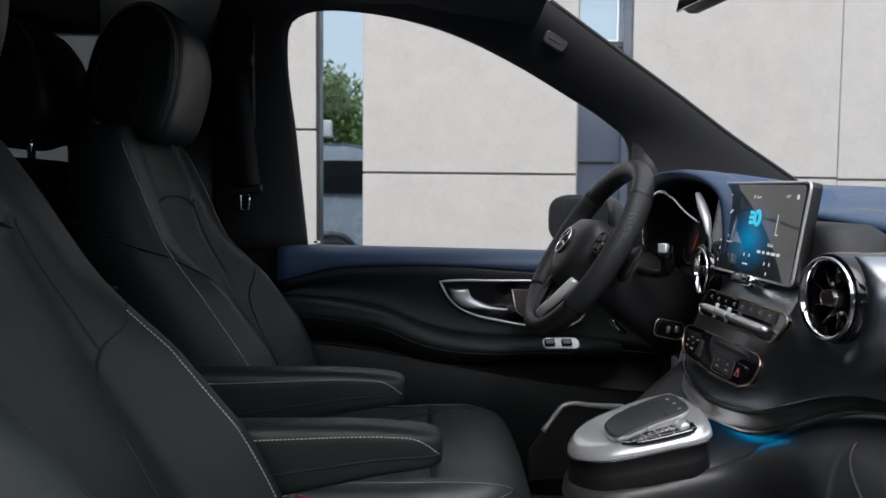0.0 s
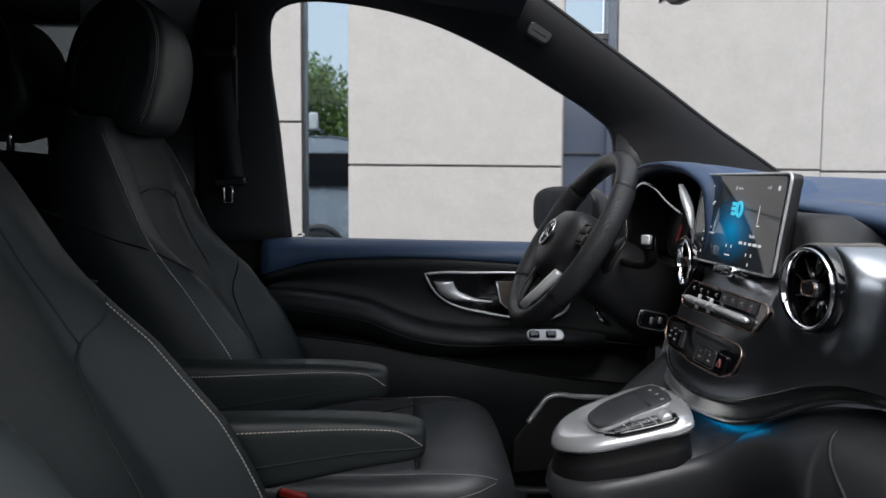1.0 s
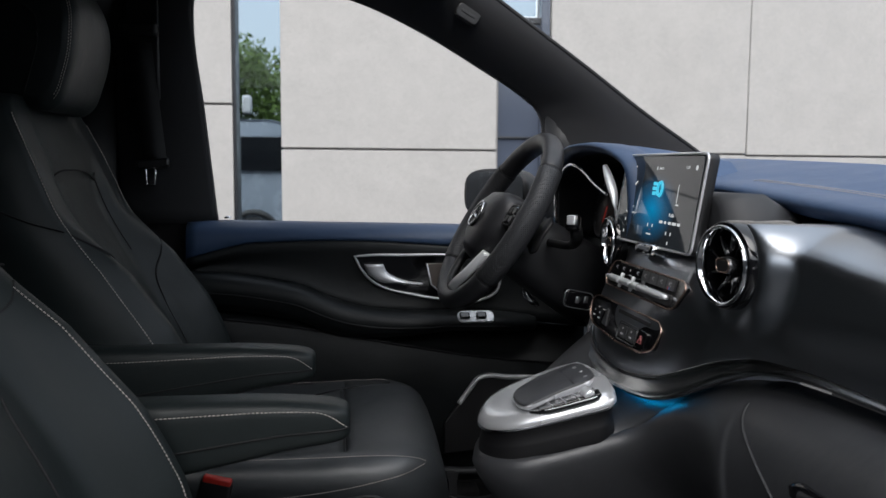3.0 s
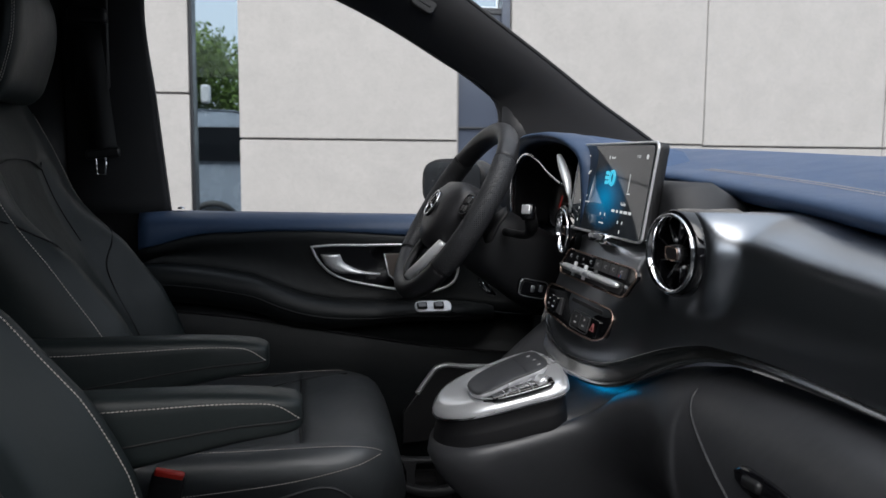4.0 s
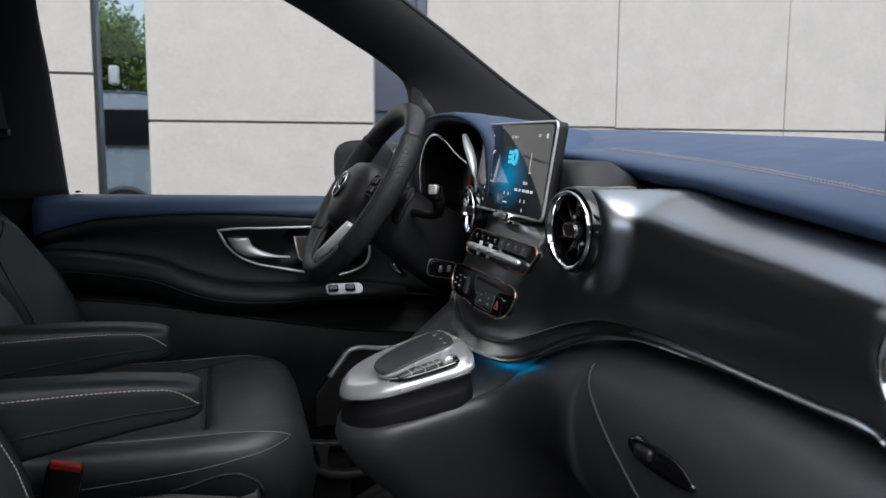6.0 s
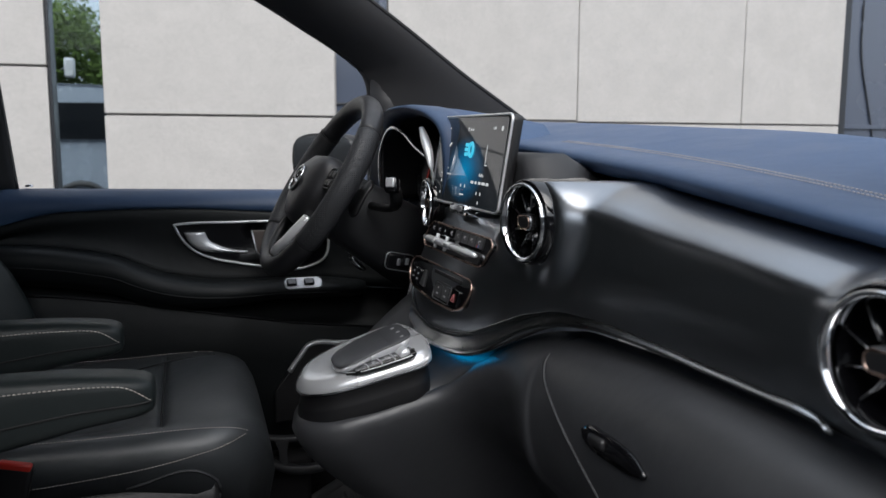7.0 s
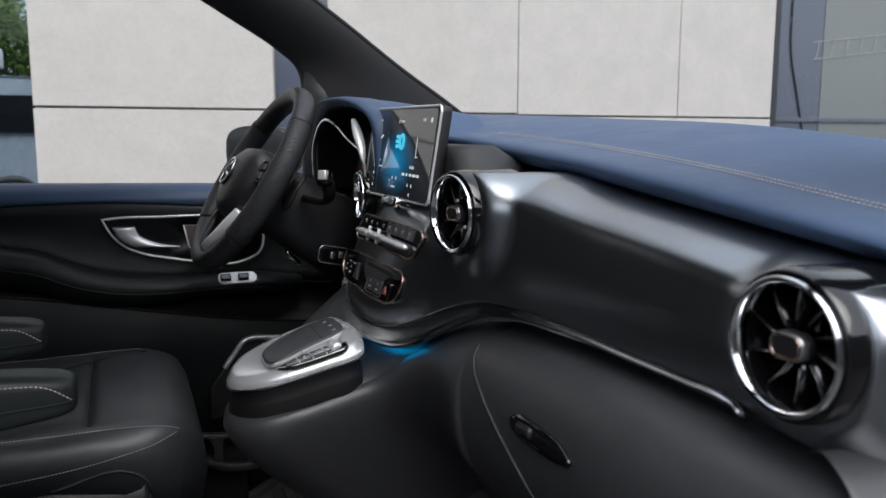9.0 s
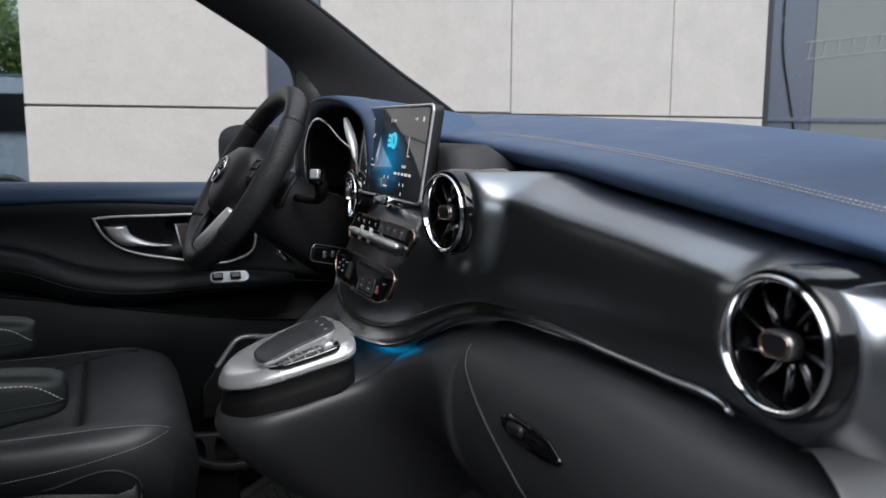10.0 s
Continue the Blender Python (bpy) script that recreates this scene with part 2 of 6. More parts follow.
def round_poly(pts, r, n=5):
    """An outline with its corners rounded."""
    out = []
    for i in range(len(pts)):
        a, b, c = (Vector(pts[k % len(pts)]) for k in (i - 1, i, i + 1))
        u, v = (a - b).normalized(), (c - b).normalized()
        d = min(r, 0.45 * (a - b).length, 0.45 * (c - b).length)
        p, q = b + u * d, b + v * d
        for k in np.linspace(0, 1, n):
            out.append(tuple((1 - k) ** 2 * p + 2 * k * (1 - k) * b + k**2 * q))
    return out


def part(name, me, mat, parent=None, label=""):
    """Links a mesh as one object under a thing or a part; its points are in the world."""
    ob = new(name, me)
    if not me.materials:
        me.materials.append(mat)
    if parent:
        ob.parent = parent
        ob.matrix_parent_inverse = Matrix.Translation(parent_base(parent)).inverted()
    return tagged(ob, label)


BASE = {}


def parent_base(ob):
    return BASE.get(ob.name, Vector((0, 0, 0)))


def thing(name, base, label, category, group="", kind=""):
    e = new(name)
    e.empty_display_size = 0.05
    e.location = base
    BASE[e.name] = Vector(base)
    return tagged(e, label, category, group, kind)


def stitches(name, pts, length=0.0040, gap=0.0016, r=0.00068, parent=None, lift=0.0):
    """A row of short threads along a curve, as one part."""
    p = np.array(pts, float)
    s = np.concatenate([[0], np.cumsum(np.linalg.norm(np.diff(p, axis=0), axis=1))])
    verts, faces = [], []
    u = 0.0
    while u + length < s[-1]:
        a, b = [np.array([np.interp(w, s, p[:, k]) for k in range(3)]) for w in (u, u + length)]
        t = (b - a) / np.linalg.norm(b - a)
        x = np.cross(t, (0.3, -0.8, 0.5))
        x /= np.linalg.norm(x)
        y = np.cross(t, x)
        q = len(verts)
        mid = (a + b) / 2
        for c, k in ((a, 0.5), (mid, 1.15), (b, 0.5)):
            verts += [c + r * k * x, c + r * k * y, c - r * k * x, c - r * k * y]
        for j in (0, 4):
            faces += [(q + j + i, q + j + (i + 1) % 4, q + j + 4 + (i + 1) % 4, q + j + 4 + i) for i in range(4)]
        u += length + gap
    return part(name, mesh_of(name, verts, faces), M_THREAD, parent, "pale contrast stitching")

# ---- outside: ground, building, what stands behind it ----
ground = tagged(new("ground", mesh_of("ground", [(-400, -400, 0), (400, -400, 0), (400, 400, 0), (-400, 400, 0)], [(0, 1, 2, 3)], False)), "grey paved ground reaching to the horizon", "ground", kind="structure")
ground.data.materials.append(M_PAVING)

WALL_Y = 4.057
facade = thing("wall_building", (2.5, WALL_Y + 0.3, 0), "pale grey stone-clad building facade with narrow windows", "wall", kind="structure")


def slab(x0, x1, z0, z1, y0, y1, name, mat, bevel=0.004):
    return part(name, box(name, (x1 - x0, y1 - y0, z1 - z0), Matrix.Translation(((x0 + x1) / 2, (y0 + y1) / 2, (z0 + z1) / 2)), bevel), mat, facade)


# the wall core behind the cladding, in piers between the openings
for x0, x1 in ((-9, -0.125), (0.19, 1.56), (1.886, 5.53)):
    slab(x0, x1, 0, 6.2, WALL_Y + 0.03, WALL_Y + 0.35, "wall_core", M_JOINT, 0)
slab(7.6, 14, 0, 6.2, WALL_Y + 0.03, WALL_Y + 0.35, "wall_core", M_JOINT, 0)
# cladding: columns of stone slabs with open joints
J = 0.007
for x0, x1, joints in ((-9.0, -7.75, (1.781,)), (-7.75, -6.4, (1.781,)), (-6.4, -5.0, (1.781,)), (-5.0, -3.7, (1.781,)), (-3.7, -2.4, (1.781,)), (-2.4, -1.25, (1.781,)), (-1.25, -0.113, (1.781,)),
                       (0.177, 1.549, (1.513,)), (1.896, 3.254, (1.505,)), (3.254, 4.622, (1.496,)), (4.622, 5.537, (1.496,)), (7.6, 9.0, (1.513,)), (9.0, 10.4, (1.513,)), (10.4, 12, (1.513,))):
    zs = [0.02, joints[0], joints[0] + 1.75, joints[0] + 3.5, 6.2]
    for z0, z1 in zip(zs, zs[1:]):
        slab(x0 + 0.4 * J, x1 - 0.4 * J, z0 + J, z1 - J, WALL_Y, WALL_Y + 0.03, "stone_slab", M_STONE)

# the second slit: a slate-blue glazed strip with an open upper part beside a dark mullion
win2 = thing("window_2", (1.71, WALL_Y + 0.1, 0), "narrow slate-blue glazed strip in a stone facade", "window", kind="structure")
part("pane", box("pane", (0.32, 0.02, 2.33), Matrix.Translation((1.715, WALL_Y + 0.06, 1.165)), 0), M_SLATE, win2)
part("mullion", box("mullion", (0.055, 0.1, 6.0), Matrix.Translation((1.861, WALL_Y + 0.05, 3.0)), 0.004), M_SLATE, win2)
part("cross_bar", box("cross_bar", (0.31, 0.05, 0.04), Matrix.Translation((1.71, WALL_Y + 0.06, 2.35)), 0.003), M_FRAME, win2)
part("cross_bar", box("cross_bar", (0.25, 0.03, 0.014), Matrix.Translation((1.68, WALL_Y + 0.05, 1.60)), 0.003), M_FRAME, win2)
# the first slit is open to trees and a parked van; its left frame is dark
win1 = thing("window_1", (0.03, WALL_Y + 0.1, 0), "narrow open slit between stone piers with a dark frame", "window", kind="structure")
part("window_frame", box("window_frame", (0.018, 0.2, 6.1), Matrix.Translation((-0.104, WALL_Y + 0.12, 3.05)), 0.003), M_FRAME, win1)
part("pane", box("pane", (0.29, 0.012, 6.0), Matrix.Translation((0.033, WALL_Y + 0.16, 3.05)), 0), M_SLIT, win1).visible_shadow = False
part("pane", box("pane", (0.27, 0.012, 3.6), Matrix.Translation((1.695, WALL_Y + 0.16, 4.2)), 0), M_SLIT, win2).visible_shadow = False
# the wide dark window at the end of the wall
win3 = thing("window_3", (6.5, WALL_Y + 0.2, 0), "wide dark shop window reflecting the street", "window", kind="structure")
part("window_frame", box("window_frame", (0.075, 0.1, 6.0), Matrix.Translation((5.575, WALL_Y + 0.07, 3.0)), 0.004), M_FRAME, win3)
# dark bar across the panes, drawn for the reflected line of a wall joint
part("cross_bar", box("cross_bar", (1.95, 0.02, 0.035), Matrix.Translation((6.6, WALL_Y + 0.082, 1.49)), 0.003), M_SLATE, win3)
part("pane", box("pane", (0.55, 0.02, 6.0), Matrix.Translation((5.86, WALL_Y + 0.1, 3.0)), 0), M_SLATE, win3)
part("pane", box("pane", (1.45, 0.02, 6.0), Matrix.Translation((6.87, WALL_Y + 0.1, 3.0)), 0), material("pale_blind_glass", (0.125, 0.14, 0.14), 0.12, coat=0.2, vary=0.12, vscale=2), win3, "paler pane")
part("cable", tube("cable", spl([(5.78, WALL_Y + 0.08, 2.6), (5.80, WALL_Y + 0.08, 2.0), (5.88, WALL_Y + 0.08, 1.70), (5.97, WALL_Y + 0.08, 1.35), (6.0, WALL_Y + 0.08, 0.6)], 24), 0.008, 6), M_FRAME, win3, "thin dark cable behind the glass")
# ladder of pale bars: a reflection drawn on to the pane
for k in range(7):
    part("reflection_bar", box("reflection_bar", (0.012, 0.002, 0.13), Matrix.Translation((6.08 + 0.16 * k, WALL_Y + 0.086, 2.06 + 0.020 * k)) @ pose(0, 0, 0, 0, 12, 0), 0), M_REFLECTION, win3)
for z0 in (1.99, 2.13):
    part("reflection_bar", box("reflection_bar", (1.10, 0.002, 0.010), Matrix.Translation((6.58, WALL_Y + 0.086, z0 + 0.065)) @ pose(0, 0, 0, 0, -7, 0), 0), M_REFLECTION, win3)


def tree(x, y, h, r, seed):
    rnd = random.Random(seed)
    t = thing("tree", (x, y, 0), "leafy green tree behind the building", "tree", "trees behind the wall")
    part("trunk", tube("trunk", spl([(x, y, 0), (x + 0.1, y, h * 0.35), (x - 0.05, y + 0.1, h * 0.75)], 8), [0.16, 0.14, 0.12, 0.1, 0.085, 0.07, 0.05, 0.03], 8), M_BARK, t)
    for k in range(6):
        a = rnd.random() * 6.3
        z0 = h * (0.3 + 0.08 * k)
        part("limb", tube("limb", spl([(x, y, z0), (x + r * 0.4 * math.cos(a), y + r * 0.4 * math.sin(a), z0 + 0.4), (x + r * 0.8 * math.cos(a), y + r * 0.8 * math.sin(a), z0 + 1.0)], 6), [0.06, 0.05, 0.04, 0.03, 0.02, 0.012], 6), M_BARK, t)
    verts, faces = [], []
    blobs = [(x + rnd.gauss(0, r * 0.42), y + rnd.gauss(0, r * 0.42), h * 0.2 + h * 0.75 * rnd.random(), r * (0.22 + 0.2 * rnd.random())) for _ in range(46)]
    for bx, by, bz, br in blobs:
        for _ in range(230):
            d = Vector((rnd.gauss(0, 1), rnd.gauss(0, 1), rnd.gauss(0, 1))).normalized() * br * (0.55 + 0.5 * rnd.random())
            c = Vector((bx, by, bz)) + d
            u = Vector((rnd.gauss(0, 1), rnd.gauss(0, 1), rnd.gauss(0, 1))).normalized()
            w = u.orthogonal().normalized()
            s = 0.045 + 0.04 * rnd.random()
            q = len(verts)
            verts += [c - u * s, c + w * s * 0.45, c + u * s, c - w * s * 0.45]
            faces += [(q, q + 1, q + 2), (q, q + 2, q + 3)]
    me = bpy.data.meshes.new("crown")
    me.from_pydata([tuple(v) for v in verts], [], faces)
    part("crown", me, M_LEAF, t)


tree(-1.7, 16.5, 4.2, 1.5, 3)
tree(-0.3, 18.0, 3.6, 1.4, 8)
tree(-3.2, 17.2, 4.6, 1.6, 5)


def parked_van(x, y):
    """A van parked across the slit, long side to the viewer."""
    v = thing("parked_van", (x, y, 0), "silver-grey van parked behind the building", "van")
    prof = [(-2.3, 0.35), (-2.35, 0.9), (-2.25, 1.2), (-1.35, 1.45), (-0.6, 2.08), (0.2, 2.19), (1.8, 2.16), (2.3, 2.05), (2.42, 1.2), (2.4, 0.35)]
    rows = []
    for yy, k in ((-0.95, 0.9), (-0.98, 0.98), (-0.98, 1.0), (0.98, 1.0), (0.98, 0.98), (0.95, 0.9)):
        rows.append([(x + px * (0.985 if k < 1 else 1), y + yy * (0.84 + 0.16 * min(1, max(0, (2.3 - pz) / 1.1))), pz if pz < 2 else pz - (1 - k) * 0.3) for px, pz in prof])
    part("body", loft("body", rows, True, True, False), M_CARPAINT, v)
    for x0, x1 in ((-0.95, -0.12), (-0.02, 1.0), (1.08, 2.2)):
        part("side_window", plate("side_window", [(x0 if x0 > -0.9 else -1.2, 0), (x1, 0), (x1, 0.52), (x0 + (0.0 if x0 > -0.9 else 0.32), 0.52)], 0.03, Matrix.Translation((x, y - 0.945, 1.38)) @ pose(0, 0, 0, 97, 0, 0), 0.004), M_CARGLASS, v)
    for wx in (-1.55, 1.5):
        wheel = part("wheel", lathe("wheel", [(0.0, 0.1), (0.2, 0.1), (0.22, 0.13), (0.3, 0.13), (0.335, 0.09), (0.335, -0.1), (0.0, -0.1)], 24, Matrix.Translation((x + wx, y - 0.9, 0.335)) @ pose(0, 0, 0, 90, 0, 0)), M_TYRE, v)
        part("rim", lathe("rim", [(0.0, 0.115), (0.05, 0.12), (0.19, 0.115), (0.2, 0.1)], 20, Matrix.Translation((x + wx, y - 0.9, 0.335)) @ pose(0, 0, 0, 90, 0, 0)), M_STEEL, wheel)
        part("wheel_arch", lathe("wheel_arch", [(0.34, 0.09), (0.42, 0.1), (0.43, 0.06)], 24, Matrix.Translation((x + wx, y - 0.9, 0.36)) @ pose(0, 0, 0, 90, 0, 0)), M_PLASTIC, v)
    part("bumper", box("bumper", (0.2, 1.8, 0.4), Matrix.Translation((x - 2.3, y, 0.5)), 0.06), M_PLASTIC, v)


parked_van(-2.3, 12.6)
post = thing("bollard_light", (-0.80, 11.0, 0), "white lamp head on a slim grey post", "street lamp")
part("post", tube("post", [(-0.80, 11.0, 0), (-0.80, 11.0, 2.25)], 0.03, 8), M_STEEL, post)
part("lamp_head", box("lamp_head", (0.13, 0.13, 0.26), Matrix.Translation((-0.80, 11.0, 2.33)), 0.03), material("white_lamp", (0.8, 0.8, 0.8), 0.4), post)

# unseen wall behind the camera, added to cut low light from the right
tagged(new("wall_light_block", box("wall_light_block", (26, 0.3, 2.8), Matrix.Translation((1.0, -5.0, 1.4)), 0.01)), "plain dark grey wall, unseen, added to block side light", "wall", kind="structure").data.materials.append(material("dark_render", (0.07, 0.07, 0.072), 0.9, grain=0.5, scale=80))

# ---- the cabin shell ----
CY = 0.065          # the cabin's centre line


def sheet(name, rows, off, mat, label, category="", kind="structure"):
    ob = new(name, thick(name, rows, off))
    ob.data.materials.append(mat)
    return tagged(ob, label, category or name.split("_")[0], kind=kind)


sheet("floor", [[(x, y, 0.5) for y in (-0.78, 0.92)] for x in (-2.4, 1.9)], (0, 0, -0.08), M_CARPET, "black carpeted cabin floor", "floor")
# roof lining, slightly domed
roof = [[(x, y, 1.90 - 0.06 * ((y - CY) / 0.8) ** 2 - (0.10 * max(0, x - 0.4) / 0.5)) for y in np.linspace(-0.74, 0.86, 15)] for x in (-2.4, -1.5, -0.6, 0.2, 0.5, 0.8)]
sheet("ceiling", roof, (0, 0, 0.05), M_FABRIC, "dark grey fabric roof lining", "ceiling")
sheet("wall_rear", [[(-2.4, y, z) for y in (-0.78, 0.92)] for z in (0.5, 1.95)], (-0.05, 0, 0), M_PLASTIC, "dark closed rear end of the cabin", "wall")
sheet("wall_firewall", [[(1.92, y, z) for y in (-0.80, 0.94)] for z in (0.42, 1.28)], (0.05, 0, 0), M_PLASTIC, "dark bulkhead below the windscreen", "wall")
# right side behind the open front door
for nm, xs, zs in (("wall_right", (-2.4, 0.02), (0.5, 1.42)), ("wall_right_upper", (-2.4, 0.02), (1.775, 1.9)), ("wall_right_rear", (-2.4, -1.5), (1.42, 1.775)), ("wall_right_pillar", (-0.12, 0.02), (1.42, 1.775))):
    sheet(nm, [[(x, -0.74, z) for x in xs] for z in zs], (0, -0.08, 0), M_PLASTIC, "dark trimmed side wall behind the open door", "wall")
right_glass = thing("window_5", (-0.8, -0.78, 1.42), "tinted side window behind the open front door", "window", kind="structure")
part("pane", box("pane", (1.46, 0.005, 0.37), Matrix.Translation((-0.78, -0.79, 1.60)), 0), M_TINT, right_glass).visible_shadow = False
# left side behind the front door: below and above the rear window, and the pillar
sheet("wall_left", [[(x, 0.87, z) for x in (-2.4, -0.02)] for z in (0.5, 1.44)], (0, 0.07, 0), M_PLASTIC, "dark lower trim of the sliding side door", "wall")
sheet("wall_left_upper", [[(x, 0.87, z) for x in (-2.4, -0.02)] for z in (1.765, 1.9)], (0, 0.07, 0), M_PLASTIC, "dark trim over the side window", "wall")
sheet("wall_left_rear", [[(x, 0.87, z) for x in (-2.4, -1.4)] for z in (1.44, 1.765)], (0, 0.07, 0), M_PLASTIC, "dark rear side trim", "wall")
sheet("wall_pillar", [[(x, 0.865, z) for x in (-0.24, 0.05)] for z in (0.5, 1.9)], (0, 0.06, 0), M_PLASTIC, "dark trimmed pillar behind the front door", "pillar")
sheet("wall_pillar_foot", [[(x, 0.862, z) for x in (0.04, 0.215)] for z in (0.5, 1.25)], (0, 0.06, 0), M_PLASTIC, "dark foot of the pillar beside the door", "pillar")
side_glass = thing("window_4", (-0.7, 0.9, 1.44), "dark tinted side window of the sliding door", "window", kind="structure")
part("pane", box("pane", (1.4, 0.005, 0.36), Matrix.Translation((-0.7, 0.915, 1.60)), 0), M_TINT, side_glass).visible_shadow = False

# the front side window's outline, from the sill's rear end over the top to the front
WIN = [(0.252, 1.245), (0.238, 1.38), (0.225, 1.505), (0.203, 1.740), (0.205, 1.772), (0.215, 1.796), (0.234, 1.812), (0.262, 1.823), (0.30, 1.828), (0.36, 1.827), (0.471, 1.813), (0.609, 1.776), (0.748, 1.714), (0.889, 1.634), (1.003, 1.562), (1.043, 1.528), (1.055, 1.50), (1.058, 1.44), (1.06, 1.236)]
OUT = [(0.03, 1.245), (0.03, 1.38), (0.03, 1.505), (0.03, 1.737), (0.04, 1.80), (0.06, 1.85), (0.10, 1.88), (0.15, 1.89), (0.22, 1.885), (0.34, 1.88), (0.48, 1.875), (0.63, 1.870), (0.826, 1.829), (1.00, 1.709), (1.135, 1.615), (1.20, 1.568), (1.272, 1.516), (1.40, 1.432), (1.60, 1.29)]
OUTY = [0.86] * 5 + [0.84, 0.82, 0.80, 0.79, 0.78, 0.77, 0.76, 0.75, 0.75, 0.75, 0.75, 0.75, 0.75, 0.75]
rows = []
# knots of both outlines are matched one to one
for i in range(len(WIN) - 1):
    for f in np.linspace(0, 1, 5)[: 4 if i < len(WIN) - 2 else 5]:
        a = (1 - f) * np.array((WIN[i][0], 0.862, WIN[i][1])) + f * np.array((WIN[i + 1][0], 0.862, WIN[i + 1][1]))
        b = (1 - f) * np.array((OUT[i][0], OUTY[i], OUT[i][1])) + f * np.array((OUT[i + 1][0], OUTY[i + 1], OUT[i + 1][1]))
        row = [a]
        for k in (0.04, 0.2, 0.4, 0.6, 0.8, 0.96):
            q = (1 - k) * a + k * b
            q = q + np.array((0, -0.030 * math.sin(math.pi * k) ** 0.8, 0))
            row.append(q)
        rows.append(row + [b])
sheet("trim_pillar", rows, (0, 0.012, 0), M_PILLAR, "dark grey pillar and window surround trim", "pillar")
tag = thing("airbag_tag", (0.87, 0.78, 1.73), "small raised oval badge on the pillar trim", "badge")
part("badge_plate", plate("badge_plate", rounded(0.060, 0.034, 0.012), 0.02, Matrix.Translation((0.847, 0.764, 1.738)) @ pose(0, 0, 0, 90, 0, 0) @ pose(0, 0, 0, 0, 0, -30), 0.003), M_PLASTIC, tag)
part("badge_bars", box("badge_bars", (0.035, 0.002, 0.006), Matrix.Translation((0.847, 0.7635, 1.738)) @ pose(0, 0, 0, 0, 30, 0), 0.001), M_PLASTIC, tag, "embossed lettering")
# rubber seal round the window opening
sheet_seal = tagged(new("trim_seal", tube("trim_seal", [(a, 0.872, b) for a, _, b in spl([(a, 0, b) for a, b in WIN], 80)], 0.006, 8, up=(0, 1, 0))), "black rubber window seal", "seal", kind="structure")
sheet_seal.data.materials.append(M_RUBBER)

# front quarter: the corner between window, pillar and dash
sheet("trim_quarter", [[(1.058, 0.85, z0), (1.10, 0.83, z0), (1.24, 0.80, z0 + dz), (1.38, 0.78, z0 + 2 * dz)] for z0, dz in ((1.20, 0), (1.35, 0), (1.44, -0.02), (1.51, -0.05))], (0, 0.05, 0), M_SOFT, "dark triangular trim ahead of the side window", "trim")

sheet("trim_sill", [[(x, y, z) for y, z in ((0.80, 0.50), (0.805, 0.60), (0.83, 0.625), (0.93, 0.625), (0.94, 0.44))] for x in np.linspace(-0.1, 1.9, 6)], (0, 0.004, -0.004), M_CARPET, "black carpeted door sill", "sill")

# windscreen and its frame
ws = thing("windscreen", (1.2, CY, 1.3), "clear raked windscreen", "windscreen", kind="structure")
ws_rows = []
for k in np.linspace(0, 1, 9):
    x, z = 1.80 - k * 0.97, 1.20 + k * 0.64
    ws_rows.append([(x + 0.10 * (1 - ((y - CY) / 0.72) ** 2), y, z) for y in np.linspace(CY - 0.72, CY + 0.72, 13)])
pane = part("pane", thick("pane", ws_rows, (0.003, 0, 0.003)), M_GLASS, ws)
pane.visible_shadow = False
fr = [(1.56, 0.752, 1.316), (1.40, 0.752, 1.432), (1.272, 0.752, 1.516), (1.135, 0.752, 1.615), (1.00, 0.752, 1.709), (0.83, 0.752, 1.828)]
part("edge_band", tube("edge_band", spl(fr, 30), 0.0055, 8), M_SEAM, ws, "black ceramic edge")
sheet("trim_pillar_right", [[(1.80 - k * 0.97, CY - 0.70, 1.20 + k * 0.64), (1.74 - k * 0.97, CY - 0.75, 1.16 + k * 0.64)] for k in (0, 0.5, 1)], (0.01, -0.06, 0), M_SOFT, "dark right windscreen pillar trim", "pillar")

# rear-view mirror
mir = thing("rear_view_mirror", (1.0, CY, 1.70), "black rear-view mirror under the roof", "mirror")
part("housing", box("housing", (0.04, 0.24, 0.075), Matrix.Translation((0.975, 0.03, 1.700)) @ pose(0, 0, 0, 0, 14, 8), 0.02, 3), M_PLASTIC, mir)
part("mirror_glass", box("mirror_glass", (0.004, 0.215, 0.06), Matrix.Translation((0.953, 0.028, 1.695)) @ pose(0, 0, 0, 0, 14, 8), 0.001), M_CHROME, mir)
part("stem", tube("stem", [(0.99, 0.05, 1.72), (1.02, CY, 1.775)], 0.011, 8), M_PLASTIC, mir)

# wing mirror outside the left window
wm = thing("wing_mirror", (0.98, 1.05, 1.27), "dark wing mirror outside the side window", "mirror")
MW = Matrix.Translation((0.992, 1.075, 1.312)) @ pose(0, 0, 0, 0, 0, 38)
part("shell", loft("shell", [[MW @ Vector((x, 0.116 * k * math.copysign(abs(math.cos(q)) ** 0.6, math.cos(q)), 0.070 * k * math.copysign(abs(math.sin(q)) ** 0.6, math.sin(q)))) for q in np.linspace(0, 2 * math.pi, 28, endpoint=False)] for x, k in ((-0.03, 0.97), (-0.02, 1.0), (0.02, 0.97), (0.06, 0.80), (0.085, 0.45))], True, True), M_PLASTIC, wm)
part("mirror_glass", plate("mirror_glass", rounded(0.205, 0.118, 0.03), 0.004, MW @ Matrix(((0, 0, -1, -0.032), (1, 0, 0, 0), (0, 1, 0, 0), (0, 0, 0, 1)))), M_CARGLASS, wm)
part("foot", box("foot", (0.05, 0.08, 0.04), Matrix.Translation((0.99, 0.94, 1.25)), 0.012), M_PLASTIC, wm)

# ---- left front door ----
door = thing("front_door", (0.6, 0.88, 0.6), "closed black leather-trimmed front door with blue upper trim", "car door")


